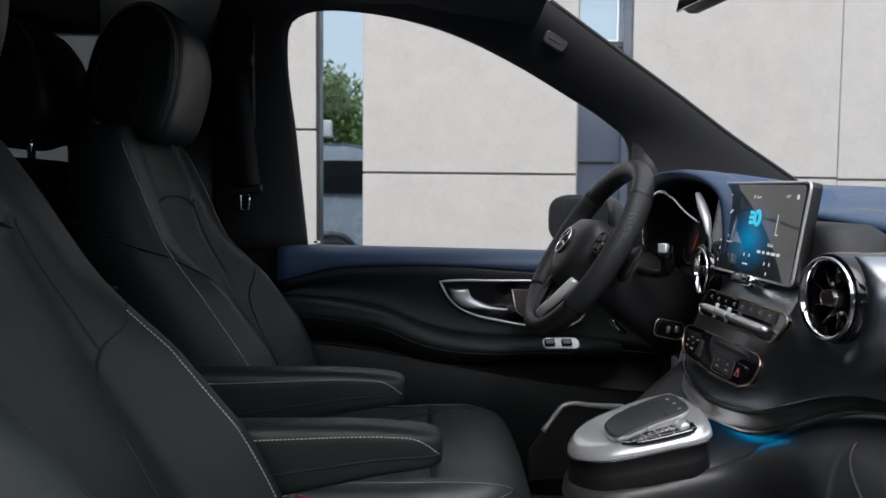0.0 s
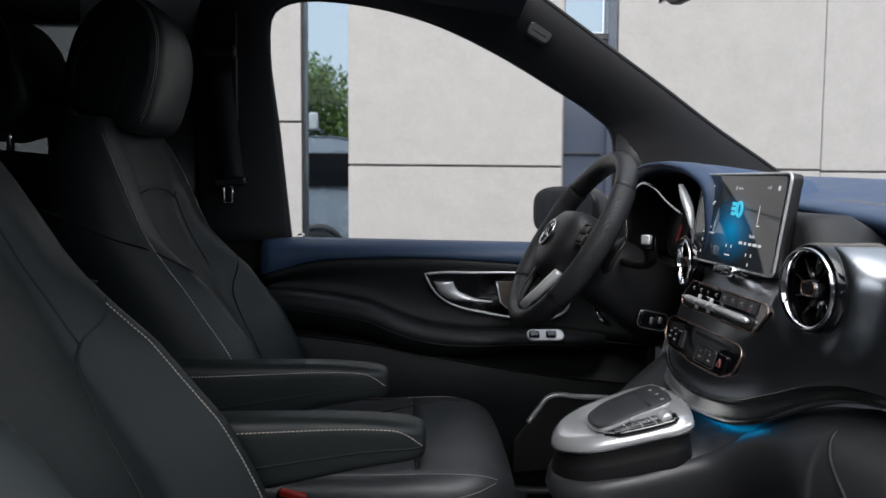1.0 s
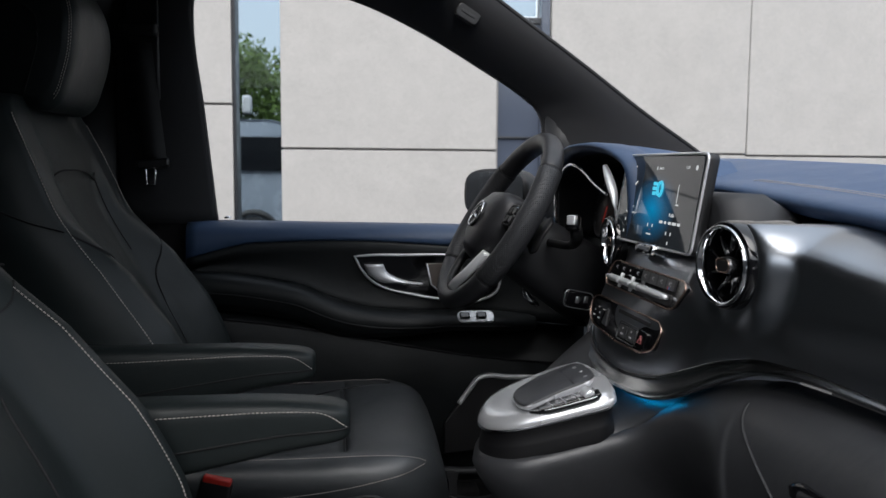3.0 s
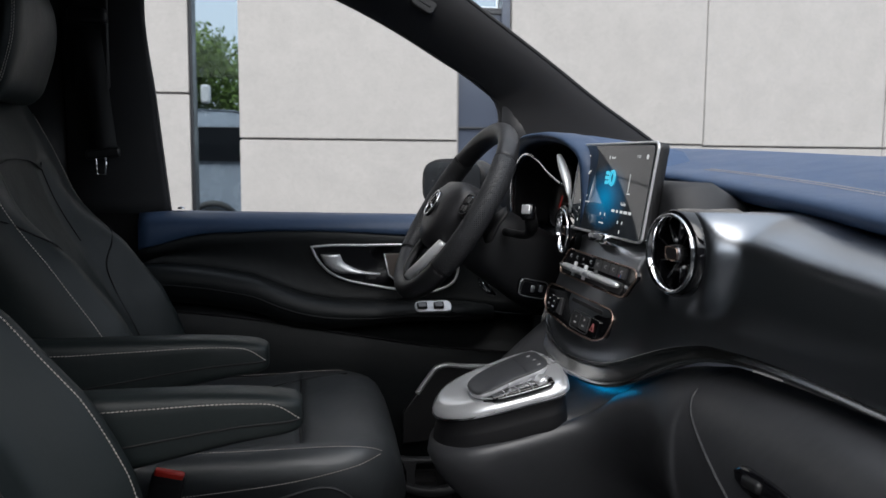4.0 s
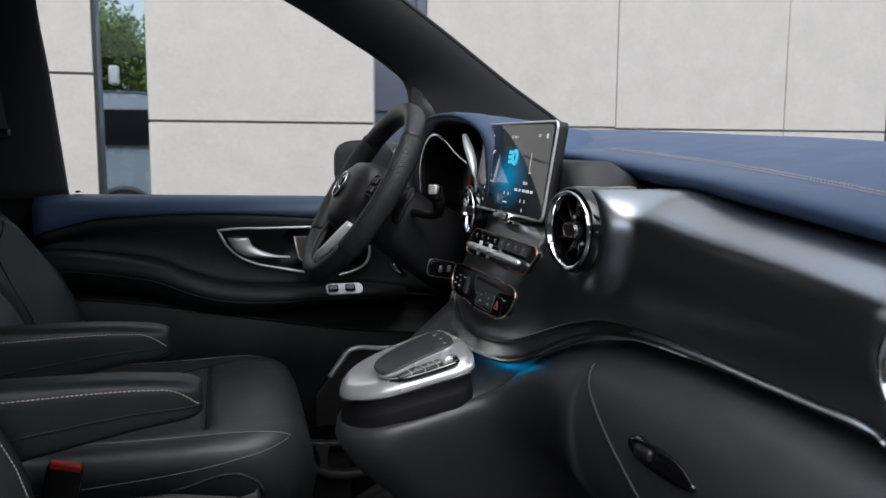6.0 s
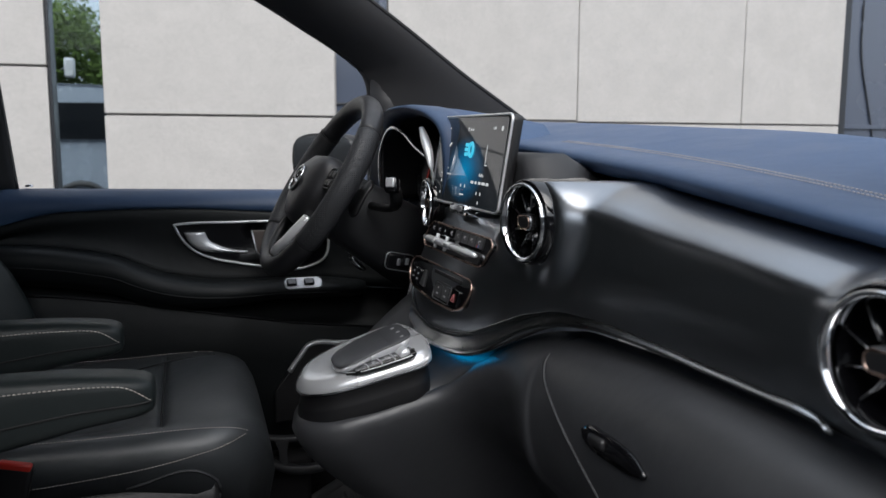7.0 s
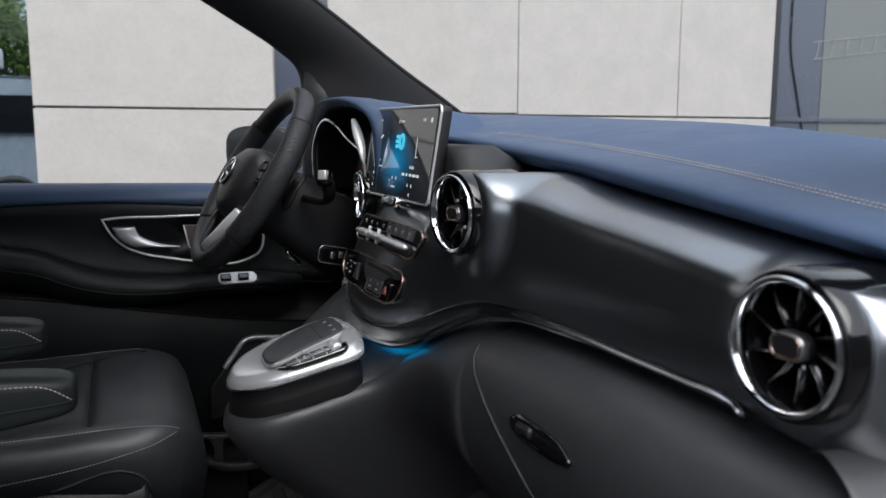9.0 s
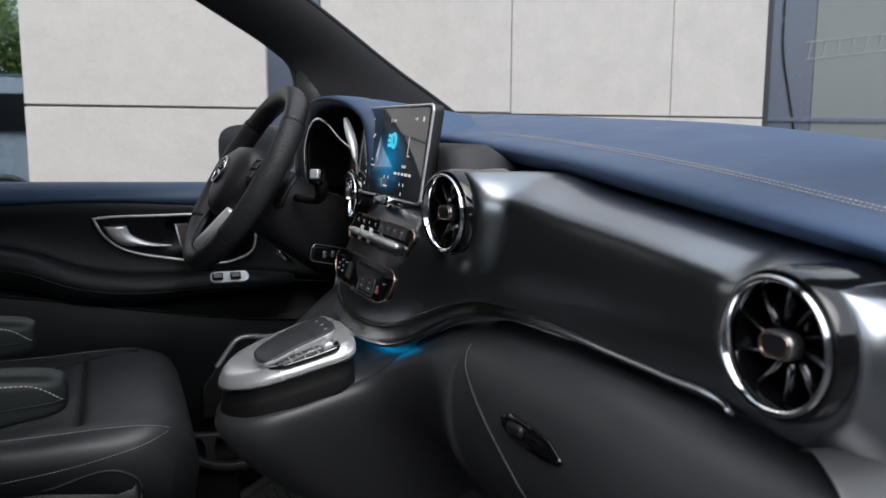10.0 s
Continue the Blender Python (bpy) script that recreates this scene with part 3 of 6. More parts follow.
def door_sheet(name, x0, x1, prof, mat, label="", bump=None, nx=36):
    """A door skin: prof(x) gives rows of (y, z) from top to bottom."""
    rows = np.array([[(x, y, z) for y, z in prof(x)] for x in np.linspace(x0, x1, nx)])
    return part(name, thick(name, rows, (0, 0.02, 0)), mat, door, label)


def zline(x, table):
    t = sorted(table)
    return float(spline1(x, t))


def spline1(x, t):
    xs = np.array([a for a, _ in t], float)
    ys = np.array([b for _, b in t], float)
    d = np.gradient(ys, xs)
    i = int(np.clip(np.searchsorted(xs, x) - 1, 0, len(xs) - 2))
    h = xs[i + 1] - xs[i]
    u = np.clip((x - xs[i]) / h, 0, 1)
    return (2 * u**3 - 3 * u**2 + 1) * ys[i] + (u**3 - 2 * u**2 + u) * h * d[i] + (3 * u**2 - 2 * u**3) * ys[i + 1] + (u**3 - u**2) * h * d[i + 1]


BLUE_LOW = [(0.19, 1.165), (0.26, 1.185), (0.32, 1.20), (0.40, 1.205), (0.58, 1.207), (0.82, 1.193), (1.0, 1.18), (1.16, 1.17)]
ARM_TOP = [(0.19, 1.132), (0.25, 1.131), (0.32, 1.125), (0.40, 1.112), (0.46, 1.098), (0.50, 1.080), (0.55, 1.060), (0.61, 1.045), (0.70, 1.035), (0.83, 1.033), (0.92, 1.030), (1.0, 1.02), (1.16, 1.0)]
LOW_LINE = [(0.19, 1.03), (0.287, 1.022), (0.477, 0.996), (0.681, 0.957), (0.887, 0.922), (1.012, 0.908), (1.16, 0.895)]
door_sheet("upper_trim", 0.19, 1.14, lambda x: [(y, z - 0.013 * max(0, (x - 0.28) / 0.72)) for y, z in ((0.872, 1.236), (0.868, 1.247), (0.855, 1.252), (0.835, 1.248), (0.818, 1.236), (0.808, 1.222))] + [(0.806, zline(x, BLUE_LOW) + 0.003), (0.812, zline(x, BLUE_LOW) - 0.003)], M_BLUE, "dark blue leather upper door trim")
door_sheet("middle_panel", 0.19, 1.16, lambda x: [(0.812, zline(x, BLUE_LOW)), (0.806, zline(x, BLUE_LOW) - 0.008), (0.810, zline(x, BLUE_LOW) - 0.03), (0.818, 0.5 * zline(x, BLUE_LOW) + 0.5 * zline(x, ARM_TOP)), (0.815, zline(x, ARM_TOP) + 0.012), (0.80, zline(x, ARM_TOP) - 0.012)], M_DOOR)


def armprof(x):
    zt, out = zline(x, ARM_TOP), lut(x, [(0.19, 0.745), (0.30, 0.735), (0.5, 0.722), (0.9, 0.715), (0.95, 0.73), (1.0, 0.765), (1.04, 0.80), (1.16, 0.815)])
    h = lut(x, [(0.19, 0.075), (0.5, 0.07), (0.8, 0.032), (0.95, 0.03), (1.05, 0.03)])
    return [(0.82, zt + 0.002), (out + 0.035, zt + 0.003), (out + 0.012, zt - 0.002), (out, zt - 0.014), (out + 0.001, zt - 0.4 * h - 0.01), (out + 0.012, zt - 0.75 * h - 0.008), (out + 0.04, zt - h - 0.01), (0.815, zt - h - 0.014)]


door_sheet("armrest", 0.19, 1.03, armprof, M_DOOR, nx=50)
door_sheet("lower_panel", 0.19, 1.16, lambda x: [(0.825, zline(x, LOW_LINE) + 0.09), (0.822, zline(x, LOW_LINE) + 0.02), (0.79, zline(x, LOW_LINE) + 0.004), (0.783, zline(x, LOW_LINE) - 0.008), (0.786, zline(x, LOW_LINE) - 0.10), (0.80, 0.76), (0.81, 0.56)], M_DOOR)
part("pocket_piping", tube("pocket_piping", [(x, 0.783, zline(x, LOW_LINE) + 0.001) for x in np.linspace(0.2, 1.1, 40)], 0.0035, 8), M_SEAM, door)
part("armrest_piping", tube("armrest_piping", [(x, armprof(x)[4][0] - 0.001, armprof(x)[4][1]) for x in np.linspace(0.2, 0.95, 40)], 0.0018, 6), M_SEAM, door)
part("door_window", box("door_window", (0.9, 0.004, 0.62), Matrix.Translation((0.63, 0.885, 1.53)), 0), M_GLASS, door, "clear side window glass").visible_shadow = False
# outer skin of the door and body under the window
part("outer_skin", box("outer_skin", (1.75, 0.03, 0.72), Matrix.Translation((0.95, 0.95, 0.875)), 0.01), M_CARPAINT, door, "painted outer door skin")
part("sill_strip", box("sill_strip", (0.86, 0.02, 0.012), Matrix.Translation((0.63, 0.88, 1.239)) @ pose(0, 0, 0, 0, 1.0, 0), 0.004), M_RUBBER, door, "black rubber weather strip")
pin = part("lock_pin", tube("lock_pin", [(0.280, 0.862, 1.245), (0.280, 0.862, 1.282)], 0.0042, 10), M_CHROME, door, "small chrome lock pin")
part("collar", lathe("collar", [(0.009, 0), (0.009, 0.004), (0.004, 0.006)], 12, Matrix.Translation((0.280, 0.862, 1.256))), M_CHROME, pin)

# handle recess: an eye-shaped frame, a pull lever and a wood-look insert
EYE = [(0.583, 1.168), (0.60, 1.135), (0.625, 1.108), (0.665, 1.088), (0.72, 1.075), (0.792, 1.062), (0.88, 1.056), (0.93, 1.08), (0.93, 1.15), (0.88, 1.167), (0.80, 1.171), (0.70, 1.171), (0.62, 1.171)]
eye_pts = spl([(a, 0.803, b) for a, b in EYE + EYE[:1]], 70)[:-1]
part("recess", plate("recess", [(a, b) for a, _, b in eye_pts], 0.012, Matrix.Translation((0, 0.810, 0)) @ Matrix(((1, 0, 0, 0), (0, 0, -1, 0), (0, 1, 0, 0), (0, 0, 0, 1)))), M_GLOSSY, door)
part("handle_frame", tube("handle_frame", eye_pts, 0.0032, 8, True, up=(0, 1, 0)), M_SILVER, door, "satin silver eye-shaped frame")
outer = spl([(0.6045, 0, 1.150), (0.618, 0, 1.124), (0.637, 0, 1.110), (0.68, 0, 1.103), (0.745, 0, 1.100)], 24)
inner_ = spl([(0.651, 0, 1.150), (0.660, 0, 1.131), (0.678, 0, 1.120), (0.705, 0, 1.110), (0.747, 0, 1.104)], 24)
lever = [[(o[0] + (i[0] - o[0]) * u, 0.797 - 0.012 * math.sin(math.pi * (0.15 + 0.7 * u)), o[2] + (i[2] - o[2]) * u) for u in np.linspace(0, 1, 7)] for o, i in zip(outer, inner_)]
part("pull_handle", thick("pull_handle", lever, (0, 0.008, 0)), M_SILVER, door, "satin silver pull lever")
part("insert", plate("insert", [(0.768, 1.10), (0.758, 1.15), (0.83, 1.15), (0.84, 1.085), (0.786, 1.083)], 0.008, Matrix.Translation((0, 0.799, 0)) @ Matrix(((1, 0, 0, 0), (0, 0, -1, 0), (0, 1, 0, 0), (0, 0, 0, 1))), 0.002), material("brown_wood", (0.12, 0.10, 0.09), 0.4, vscale=40, stretch=(1, 1, 5), vary=0.4), door)
part("insert_frame", tube("insert_frame", [(0.784, 0.797, 1.085), (0.767, 0.797, 1.10), (0.757, 0.797, 1.15)], 0.002, 6), M_SILVER, door)
# window switches on the armrest
sw = part("switch_pack", plate("switch_pack", rounded(0.088, 0.034, 0.014), 0.008, Matrix.Translation((0.866, 0.727, 1.033)) @ pose(0, 0, 0, 42, 0, 0), 0.002), M_SILVER, door, "satin silver window switch plate")
for dx in (-0.024, 0.016):
    part("switch", box("switch", (0.024, 0.018, 0.010), Matrix.Translation((0.863 + dx, 0.726, 1.034)) @ pose(0, 0, 0, 42, 0, 0), 0.003), M_GLOSSY, sw)
# lower pocket with silver speaker trim
part("speaker_trim", tube("speaker_trim", spl([(0.835, 0.776, 0.808), (0.862, 0.776, 0.845), (0.885, 0.775, 0.872), (0.90, 0.775, 0.876), (0.95, 0.775, 0.872), (1.03, 0.777, 0.868)], 30), 0.0068, 8, up=(0, 1, 0)), M_SILVER, door, "satin silver trim at the door pocket")
part("speaker_panel", plate("speaker_panel", [(0.835, 0.808), (0.888, 0.872), (1.05, 0.868), (1.08, 0.70), (0.80, 0.68), (0.80, 0.76)], 0.01, Matrix.Translation((0, 0.780, 0)) @ Matrix(((1, 0, 0, 0), (0, 0, -1, 0), (0, 1, 0, 0), (0, 0, 0, 1))), 0.004), M_PLASTIC, door)

# ---- dashboard ----
dash = thing("dashboard", (1.3, CY, 0.9), "blue leather-topped dashboard with dark brushed trim", "dashboard")
ZL = [(0.85, 1.335), (0.2, 1.328), (0.01, 1.317), (-0.11, 1.309), (-0.27, 1.2995), (-0.39, 1.288), (-0.49, 1.278), (-0.57, 1.270), (-0.67, 1.260), (-0.73, 1.254), (-0.80, 1.246)]
ZS = [(0.85, 1.372), (0.37, 1.367), (0.08, 1.356), (-0.25, 1.335), (-0.46, 1.315), (-0.61, 1.297), (-0.66, 1.291), (-0.80, 1.274)]
ZF = [(0.90, 1.413), (0.58, 1.404), (0.12, 1.387), (-0.18, 1.374), (-0.44, 1.351), (-0.6, 1.333), (-0.80, 1.305)]
LX = [(0.85, 1.19), (0.3, 1.18), (0.05, 1.170), (-0.1, 1.160), (-0.3, 1.155), (-0.6, 1.152), (-0.80, 1.150)]


def padsec(y):
    zl, zs, zf, lx = zline(y, ZL), zline(y, ZS), zline(y, ZF), zline(y, LX)
    h = zs - zl
    p = [(lx + 0.07, zl + 0.006), (lx + 0.040, zl + 0.001), (lx + 0.024, zl + 0.003), (lx + 0.008, zl + 0.016), (lx, zl + 0.50 * h), (lx + 0.014, zl + 0.80 * h), (lx + 0.040, zl + 0.95 * h), (1.245, zs), (1.30, zs + 0.30 * (zf - zs)), (1.38, zs + 0.72 * (zf - zs)), (1.48, zf), (1.60, zf - 0.012), (1.85, zf - 0.1)]
    return list(spl([(x, y, z) for x, z in p], 48)) + [np.array((1.85, y, zf - 0.16)), np.array((1.40, y, zl - 0.04)), np.array((lx + 0.09, y, zl + 0.002))]


def pad_top(y, x):
    """Height of the pad's upper skin over a place."""
    p = [q for q in padsec(y)[:48] if q[2] > zline(y, ZL) + 0.02]
    return float(np.interp(x, [q[0] for q in p], [q[2] for q in p]))


ys = list(np.linspace(0.82, -0.73, 54)) + [-0.75, -0.765, -0.775, -0.78]
rows = []
for y in ys:
    r = padsec(y)
    if y < -0.73:
        c = np.array((1.45, y, 1.28))
        k = 1 - 0.25 * ((-0.73 - y) / 0.05) ** 2
        r = np.array([(x, y, 1.27 + (z - 1.27) * k) for x, _, z in r])
    rows.append(r)
part("upper_pad", loft("upper_pad", rows, True, True), M_BLUE, dash, "navy blue leather upper pad")
for dx in (0.0, 0.010):
    stitches("stitching", [(1.245 + dx, y, pad_top(y, 1.245 + dx) + 0.0007) for y in np.linspace(0.16, -0.74, 60)], 0.0046, 0.0014, 0.0007, dash)

# metal strip under the trim panel: its upper and lower edge, point by point
STRIP = [((1.050, 0.292, 1.185), (1.040, 0.290, 1.165)), ((1.020, 0.277, 1.132), (1.006, 0.275, 1.108)), ((0.998, 0.245, 1.093), (0.985, 0.240, 1.068)), ((0.986, 0.185, 1.075), (0.973, 0.175, 1.050)), ((0.982, 0.118, 1.068), (0.969, 0.107, 1.044)), ((0.983, 0.056, 1.068), (0.971, 0.050, 1.042)), ((0.990, 0.0, 1.0735), (0.978, -0.005, 1.043)), ((1.000, -0.055, 1.085), (0.990, -0.058, 1.049)), ((1.018, -0.109, 1.107), (1.007, -0.108, 1.066)), ((1.036, -0.149, 1.125), (1.024, -0.145, 1.088)), ((1.049, -0.177, 1.134), (1.041, -0.177, 1.107)), ((1.061, -0.205, 1.141), (1.054, -0.207, 1.120)), ((1.082, -0.262, 1.142), (1.074, -0.262, 1.130)), ((1.100, -0.355, 1.139), (1.094, -0.355, 1.130)), ((1.109, -0.468, 1.135), (1.104, -0.468, 1.127)), ((1.111, -0.556, 1.134), (1.107, -0.556, 1.127)), ((1.112, -0.606, 1.133), (1.108, -0.604, 1.127)), ((1.112, -0.622, 1.130), (1.109, -0.618, 1.125)), ((1.111, -0.632, 1.122), (1.109, -0.627, 1.120))]
strip = []
for c in spl([a + b for a, b in STRIP], 130):
    hi, lo = c[:3], c[3:]
    along = lo - hi
    out = np.cross(along, (0, 1, 0))
    out = out / np.linalg.norm(out)
    out = out if out[0] < 0 else -out
    k = min(1.0, np.linalg.norm(along) / 0.03)
    strip.append([hi + along * u + out * h * (0.35 + 0.65 * k) for u, h in ((0, 0), (0.02, 0.0020), (0.06, 0.0026), (0.10, 0.0018), (0.25, 0.0020), (0.45, 0.0028), (0.65, 0.0040), (0.80, 0.0050), (0.86, 0.0050), (0.90, 0.0046), (0.97, 0.0034), (1.0, 0.001), (0.92, -0.008), (0.06, -0.008))])
part("metal_strip", loft("metal_strip", strip, True, True), M_STRIP, dash, "curved satin metal strip")
light_line = [c[3:] + np.array((0.016, 0.018, 0.004)) for c in spl([a + b for a, b in STRIP[5:10]], 40)]
part("light_strip", tube("light_strip", light_line[0:26], 0.0018, 6), M_AMBIENT, dash, "blue ambient light line")

# dark trim panel: it rises from the strip, rolls over a shoulder and ends under the pad
PB = [tuple(np.array(a) + np.array((0.004, 0, -0.006))) for a, _ in STRIP[:-2]] + [(1.114, -0.70, 1.122), (1.120, -0.742, 1.122), (1.138, -0.766, 1.124), (1.17, -0.778, 1.128), (1.26, -0.780, 1.13)]
PT = [(1.13, 0.30, 1.26), (1.09, 0.275, 1.25), (1.068, 0.245, 1.247), (1.048, 0.19, 1.245), (1.044, 0.118, 1.244), (1.044, 0.056, 1.244), (1.048, -0.005, 1.249), (1.050, -0.055, 1.256), (1.060, -0.105, 1.276), (1.083, -0.145, 1.294), (1.106, -0.172, 1.303), (1.130, -0.20, 1.309), (1.167, -0.255, 1.307), (1.186, -0.34, 1.293), (1.188, -0.455, 1.281), (1.188, -0.545, 1.272), (1.187, -0.60, 1.266), (1.188, -0.695, 1.256), (1.196, -0.725, 1.252), (1.212, -0.742, 1.249), (1.235, -0.752, 1.247), (1.30, -0.755, 1.246)]
rows = []
for c in spl([tuple(a) + tuple(b) for a, b in zip(PB, PT)], 230):
    a, b = c[:3], c[3:]
    k = min(1, max(0, (0.02 - a[1]) / 0.33))                    # 0: centre stack, 1: passenger side
    k = k * k * (3 - 2 * k)
    h = b[2] - a[2]
    c1, c2 = np.array((a[0] - 0.004, a[1], a[2] + 0.33 * h)), np.array((b[0] - 0.046, b[1], b[2] - 0.33 * h))
    foot = np.array((a[0] - 0.014, a[1], b[2] - 0.040))         # where the upright face ends and the shoulder begins
    row = []
    for i in range(46):
        v = i / 45
        flat = (1 - v) ** 3 * a + 3 * v * (1 - v) ** 2 * c1 + 3 * v * v * (1 - v) * c2 + v**3 * b
        if i < 20:
            u = i / 20
            full = a + (foot - a) * u + np.array((-0.008 * math.sin(math.pi * u) * (1 - 0.5 * u), 0, 0))
        else:
            q = math.pi / 2 * (i - 20) / 25
            full = np.array((foot[0] + (b[0] - foot[0]) * (1 - math.cos(q)), foot[1] + (b[1] - foot[1]) * (1 - math.cos(q)), foot[2] + (b[2] - foot[2]) * math.sin(q)))
        row.append((1 - k) * flat + k * full)
    for _ in range(6):                                          # ease the join of face and shoulder
        row[1:-1] = [(row[i - 1] + 2 * row[i] + row[i + 1]) / 4 for i in range(1, 45)]
    under = np.array((max(b[0] + 0.05, 1.235), b[1], zline(b[1], ZL) + 0.004))   # it ends inside the pad
    row += [b + (under - b) * u for u in (0.25, 0.5, 0.75, 1.0)]
    rows.append(row)
VENTS = [((1.033, -0.180, 1.256), 9, 0.0510), ((1.030, 0.246, 1.250), -4, 0.0420), ((1.085, -0.704, 1.203), 2, 0.0530)]
rows = np.array(rows)
# the skin swells into a pod round each vent
for (vx, vy, vz), _, vr in VENTS:
    for p in (q for r in rows for q in r[:46]):
        d = math.hypot(p[1] - vy, p[2] - vz) / vr
        k = min(1, max(0, 1 - (d - 1.0) / 0.9))
        k = k**3 * (10 - 15 * k + 6 * k * k)
        if p[0] > vx - 0.03:
            p[0] += k * (vx + 0.012 - p[0])
panel_mesh = thick("trim_panel", rows, (0.012, 0, 0))
for c, _, r in VENTS:
    round_hole(panel_mesh, c, r * 1.05)
part("trim_panel", panel_mesh, M_TRIM, dash, "dark brushed trim panel")
# housing behind the screen
part("screen_housing", loft("screen_housing", [[(x, CY + w * sy * 0.5, z) for sy, z in ((-1.25, zb), (-1.1, zt - 0.035), (-1.0, zt - 0.008), (-0.93, zt), (0.93, zt), (1, zt - 0.012), (1, zb))] for x, w, zb, zt in ((1.066, 0.29, 1.235, 1.330), (1.070, 0.312, 1.235, 1.340), (1.10, 0.322, 1.235, 1.344), (1.13, 0.322, 1.24, 1.343), (1.155, 0.31, 1.24, 1.330), (1.19, 0.30, 1.24, 1.310))], True, True), M_SOFT, dash, "grey soft cover behind the screen")

# lower dash and console flank in one skin: plan line, top height, direction inwards
LP = [(1.10, 0.30, 1.13, 0.8, -0.6), (1.00, 0.262, 1.104, 0.85, -0.5), (0.90, 0.228, 1.034, 0.85, -0.5), (0.82, 0.190, 0.975, 0.9, -0.4), (0.772, 0.140, 0.950, 1, -0.2), (0.756, 0.085, 0.945, 1, 0), (0.772, 0.030, 0.948, 1, 0.2), (0.815, -0.002, 0.956, 0.95, 0.3), (0.89, -0.018, 0.976, 0.9, 0.4), (0.965, -0.030, 1.004, 0.85, 0.5), (1.003, -0.070, 1.044, 0.8, 0.6), (1.036, -0.120, 1.080, 0.85, 0.5), (1.064, -0.180, 1.098, 0.95, 0.3), (1.082, -0.26, 1.104, 1, 0), (1.092, -0.40, 1.106, 1, 0), (1.092, -0.55, 1.106, 1, 0), (1.092, -0.68, 1.104, 1, 0), (1.094, -0.722, 1.110, 1, 0.1), (1.106, -0.756, 1.122, 0.7, 0.7), (1.15, -0.772, 1.128, 0.1, 1), (1.26, -0.776, 1.13, 0, 1)]
lp = spl(LP, 136)
rows = []
for x, y, zt, ix, iy in lp:
    g = min(1, max(0, (-0.03 - y) / 0.17))          # 0: console, 1: glove side
    g = g * g * (3 - 2 * g)
    prof = [((0.095, -0.014), (0.05, 0.000)), ((0.050, -0.006), (0.03, 0.006)), ((0.022, -0.002), (0.014, 0.001)), ((0.006, -0.009), (-0.010, -0.009)), ((0.0, -0.022), (-0.029, -0.027)), ((0.012, -0.055), (-0.043, -0.058)), ((0.05, -0.10), (-0.047, -0.105)), ((0.10, -0.145), (-0.034, -0.165)), ((0.17, -0.20), (0.03, -0.24)), ((0.27, -0.30), (0.10, -0.33)), ((0.34, -0.42), (0.22, -0.44))]
    if y > 0.085:
        g = 0
    rows.append([(x + ix * ((1 - g) * c[0] + g * s[0]), y + iy * ((1 - g) * c[0] + g * s[0]), zt + (1 - g) * c[1] + g * s[1]) for c, s in prof])
smooth_rows = [spl(r, 34) for r in rows]
part("lower_skin", thick("lower_skin", smooth_rows, (0.012, 0, 0)), M_LOW, dash, "black leather lower dash and console flank")
# console top between the flanks
CL = [(0.772, 0.140, 0.950), (0.82, 0.190, 0.975), (0.90, 0.228, 1.034), (1.0, 0.262, 1.104), (1.10, 0.30, 1.16)]
CR = [(0.772, 0.030, 0.948), (0.815, -0.002, 0.956), (0.89, -0.018, 0.976), (0.965, -0.030, 1.004), (1.003, -0.070, 1.044), (1.036, -0.120, 1.080)]
top = []
for x in np.linspace(0.785, 1.034, 22):
    yl, zl_ = spline1(x, [(a, b) for a, b, _ in CL]) - 0.008, spline1(x, [(a, c) for a, _, c in CL]) - 0.004
    yr, zr_ = spline1(x, [(a, b) for a, b, _ in CR]) + 0.010, spline1(x, [(a, c) for a, _, c in CR]) - 0.003 - 0.024 * max(0, (x - 0.985) / 0.05)
    top.append([(x + 0.010, yr + (yl - yr) * k, zr_ + (zl_ - zr_) * k) for k in np.linspace(0, 1, 12)])
part("console_top", thick("console_top", top, (0, 0, -0.012)), M_LOW, dash)
# glovebox seam and latch, laid on the skin
flat_skin = np.array([p for r in smooth_rows for p in r if -0.7 < p[1] < 0.0])


def on_skin(y, z, lift=0.0):
    d = (flat_skin[:, 1] - y) ** 2 + (flat_skin[:, 2] - z) ** 2
    i = np.argsort(d)[:5]
    wgt = 1 / (d[i] + 1e-6)
    return np.array(((flat_skin[i, 0] * wgt).sum() / wgt.sum() - lift, y, z))


GS = spl([(0, -0.212, 1.106), (0, -0.206, 1.098), (0, -0.206, 1.086), (0, -0.219, 1.065), (0, -0.252, 1.039), (0, -0.296, 1.006), (0, -0.337, 0.972), (0, -0.362, 0.941), (0, -0.385, 0.90)], 60)
gs = np.array([on_skin(y, z, 0.0008) for _, y, z in GS])
for _ in range(6):
    gs[1:-1, 0] = (gs[:-2, 0] + gs[1:-1, 0] + gs[2:, 0]) / 3
part("glovebox_seam", tube("glovebox_seam", gs, 0.0024, 8), M_SOFT, dash, "raised seam round the glovebox lid")
LATCH_UP = spl([(0, -0.334, 1.030), (0, -0.342, 1.037), (0, -0.372, 1.039), (0, -0.404, 1.038), (0, -0.438, 1.034), (0, -0.463, 1.024)], 20)
LATCH_LOW = spl([(0, -0.338, 1.021), (0, -0.353, 1.014), (0, -0.376, 1.012), (0, -0.404, 1.012), (0, -0.430, 1.013), (0, -0.461, 1.019)], 20)
lrows = [[on_skin(p[1] * (1 - k) + q[1] * k, p[2] * (1 - k) + q[2] * k, 0.0045) for k in np.linspace(0, 1, 5)] for p, q in zip(LATCH_UP, LATCH_LOW)]
latch = part("glovebox_latch", thick("glovebox_latch", lrows, (0.006, 0, 0)), M_GLOSSY, dash, "glossy black latch recess")
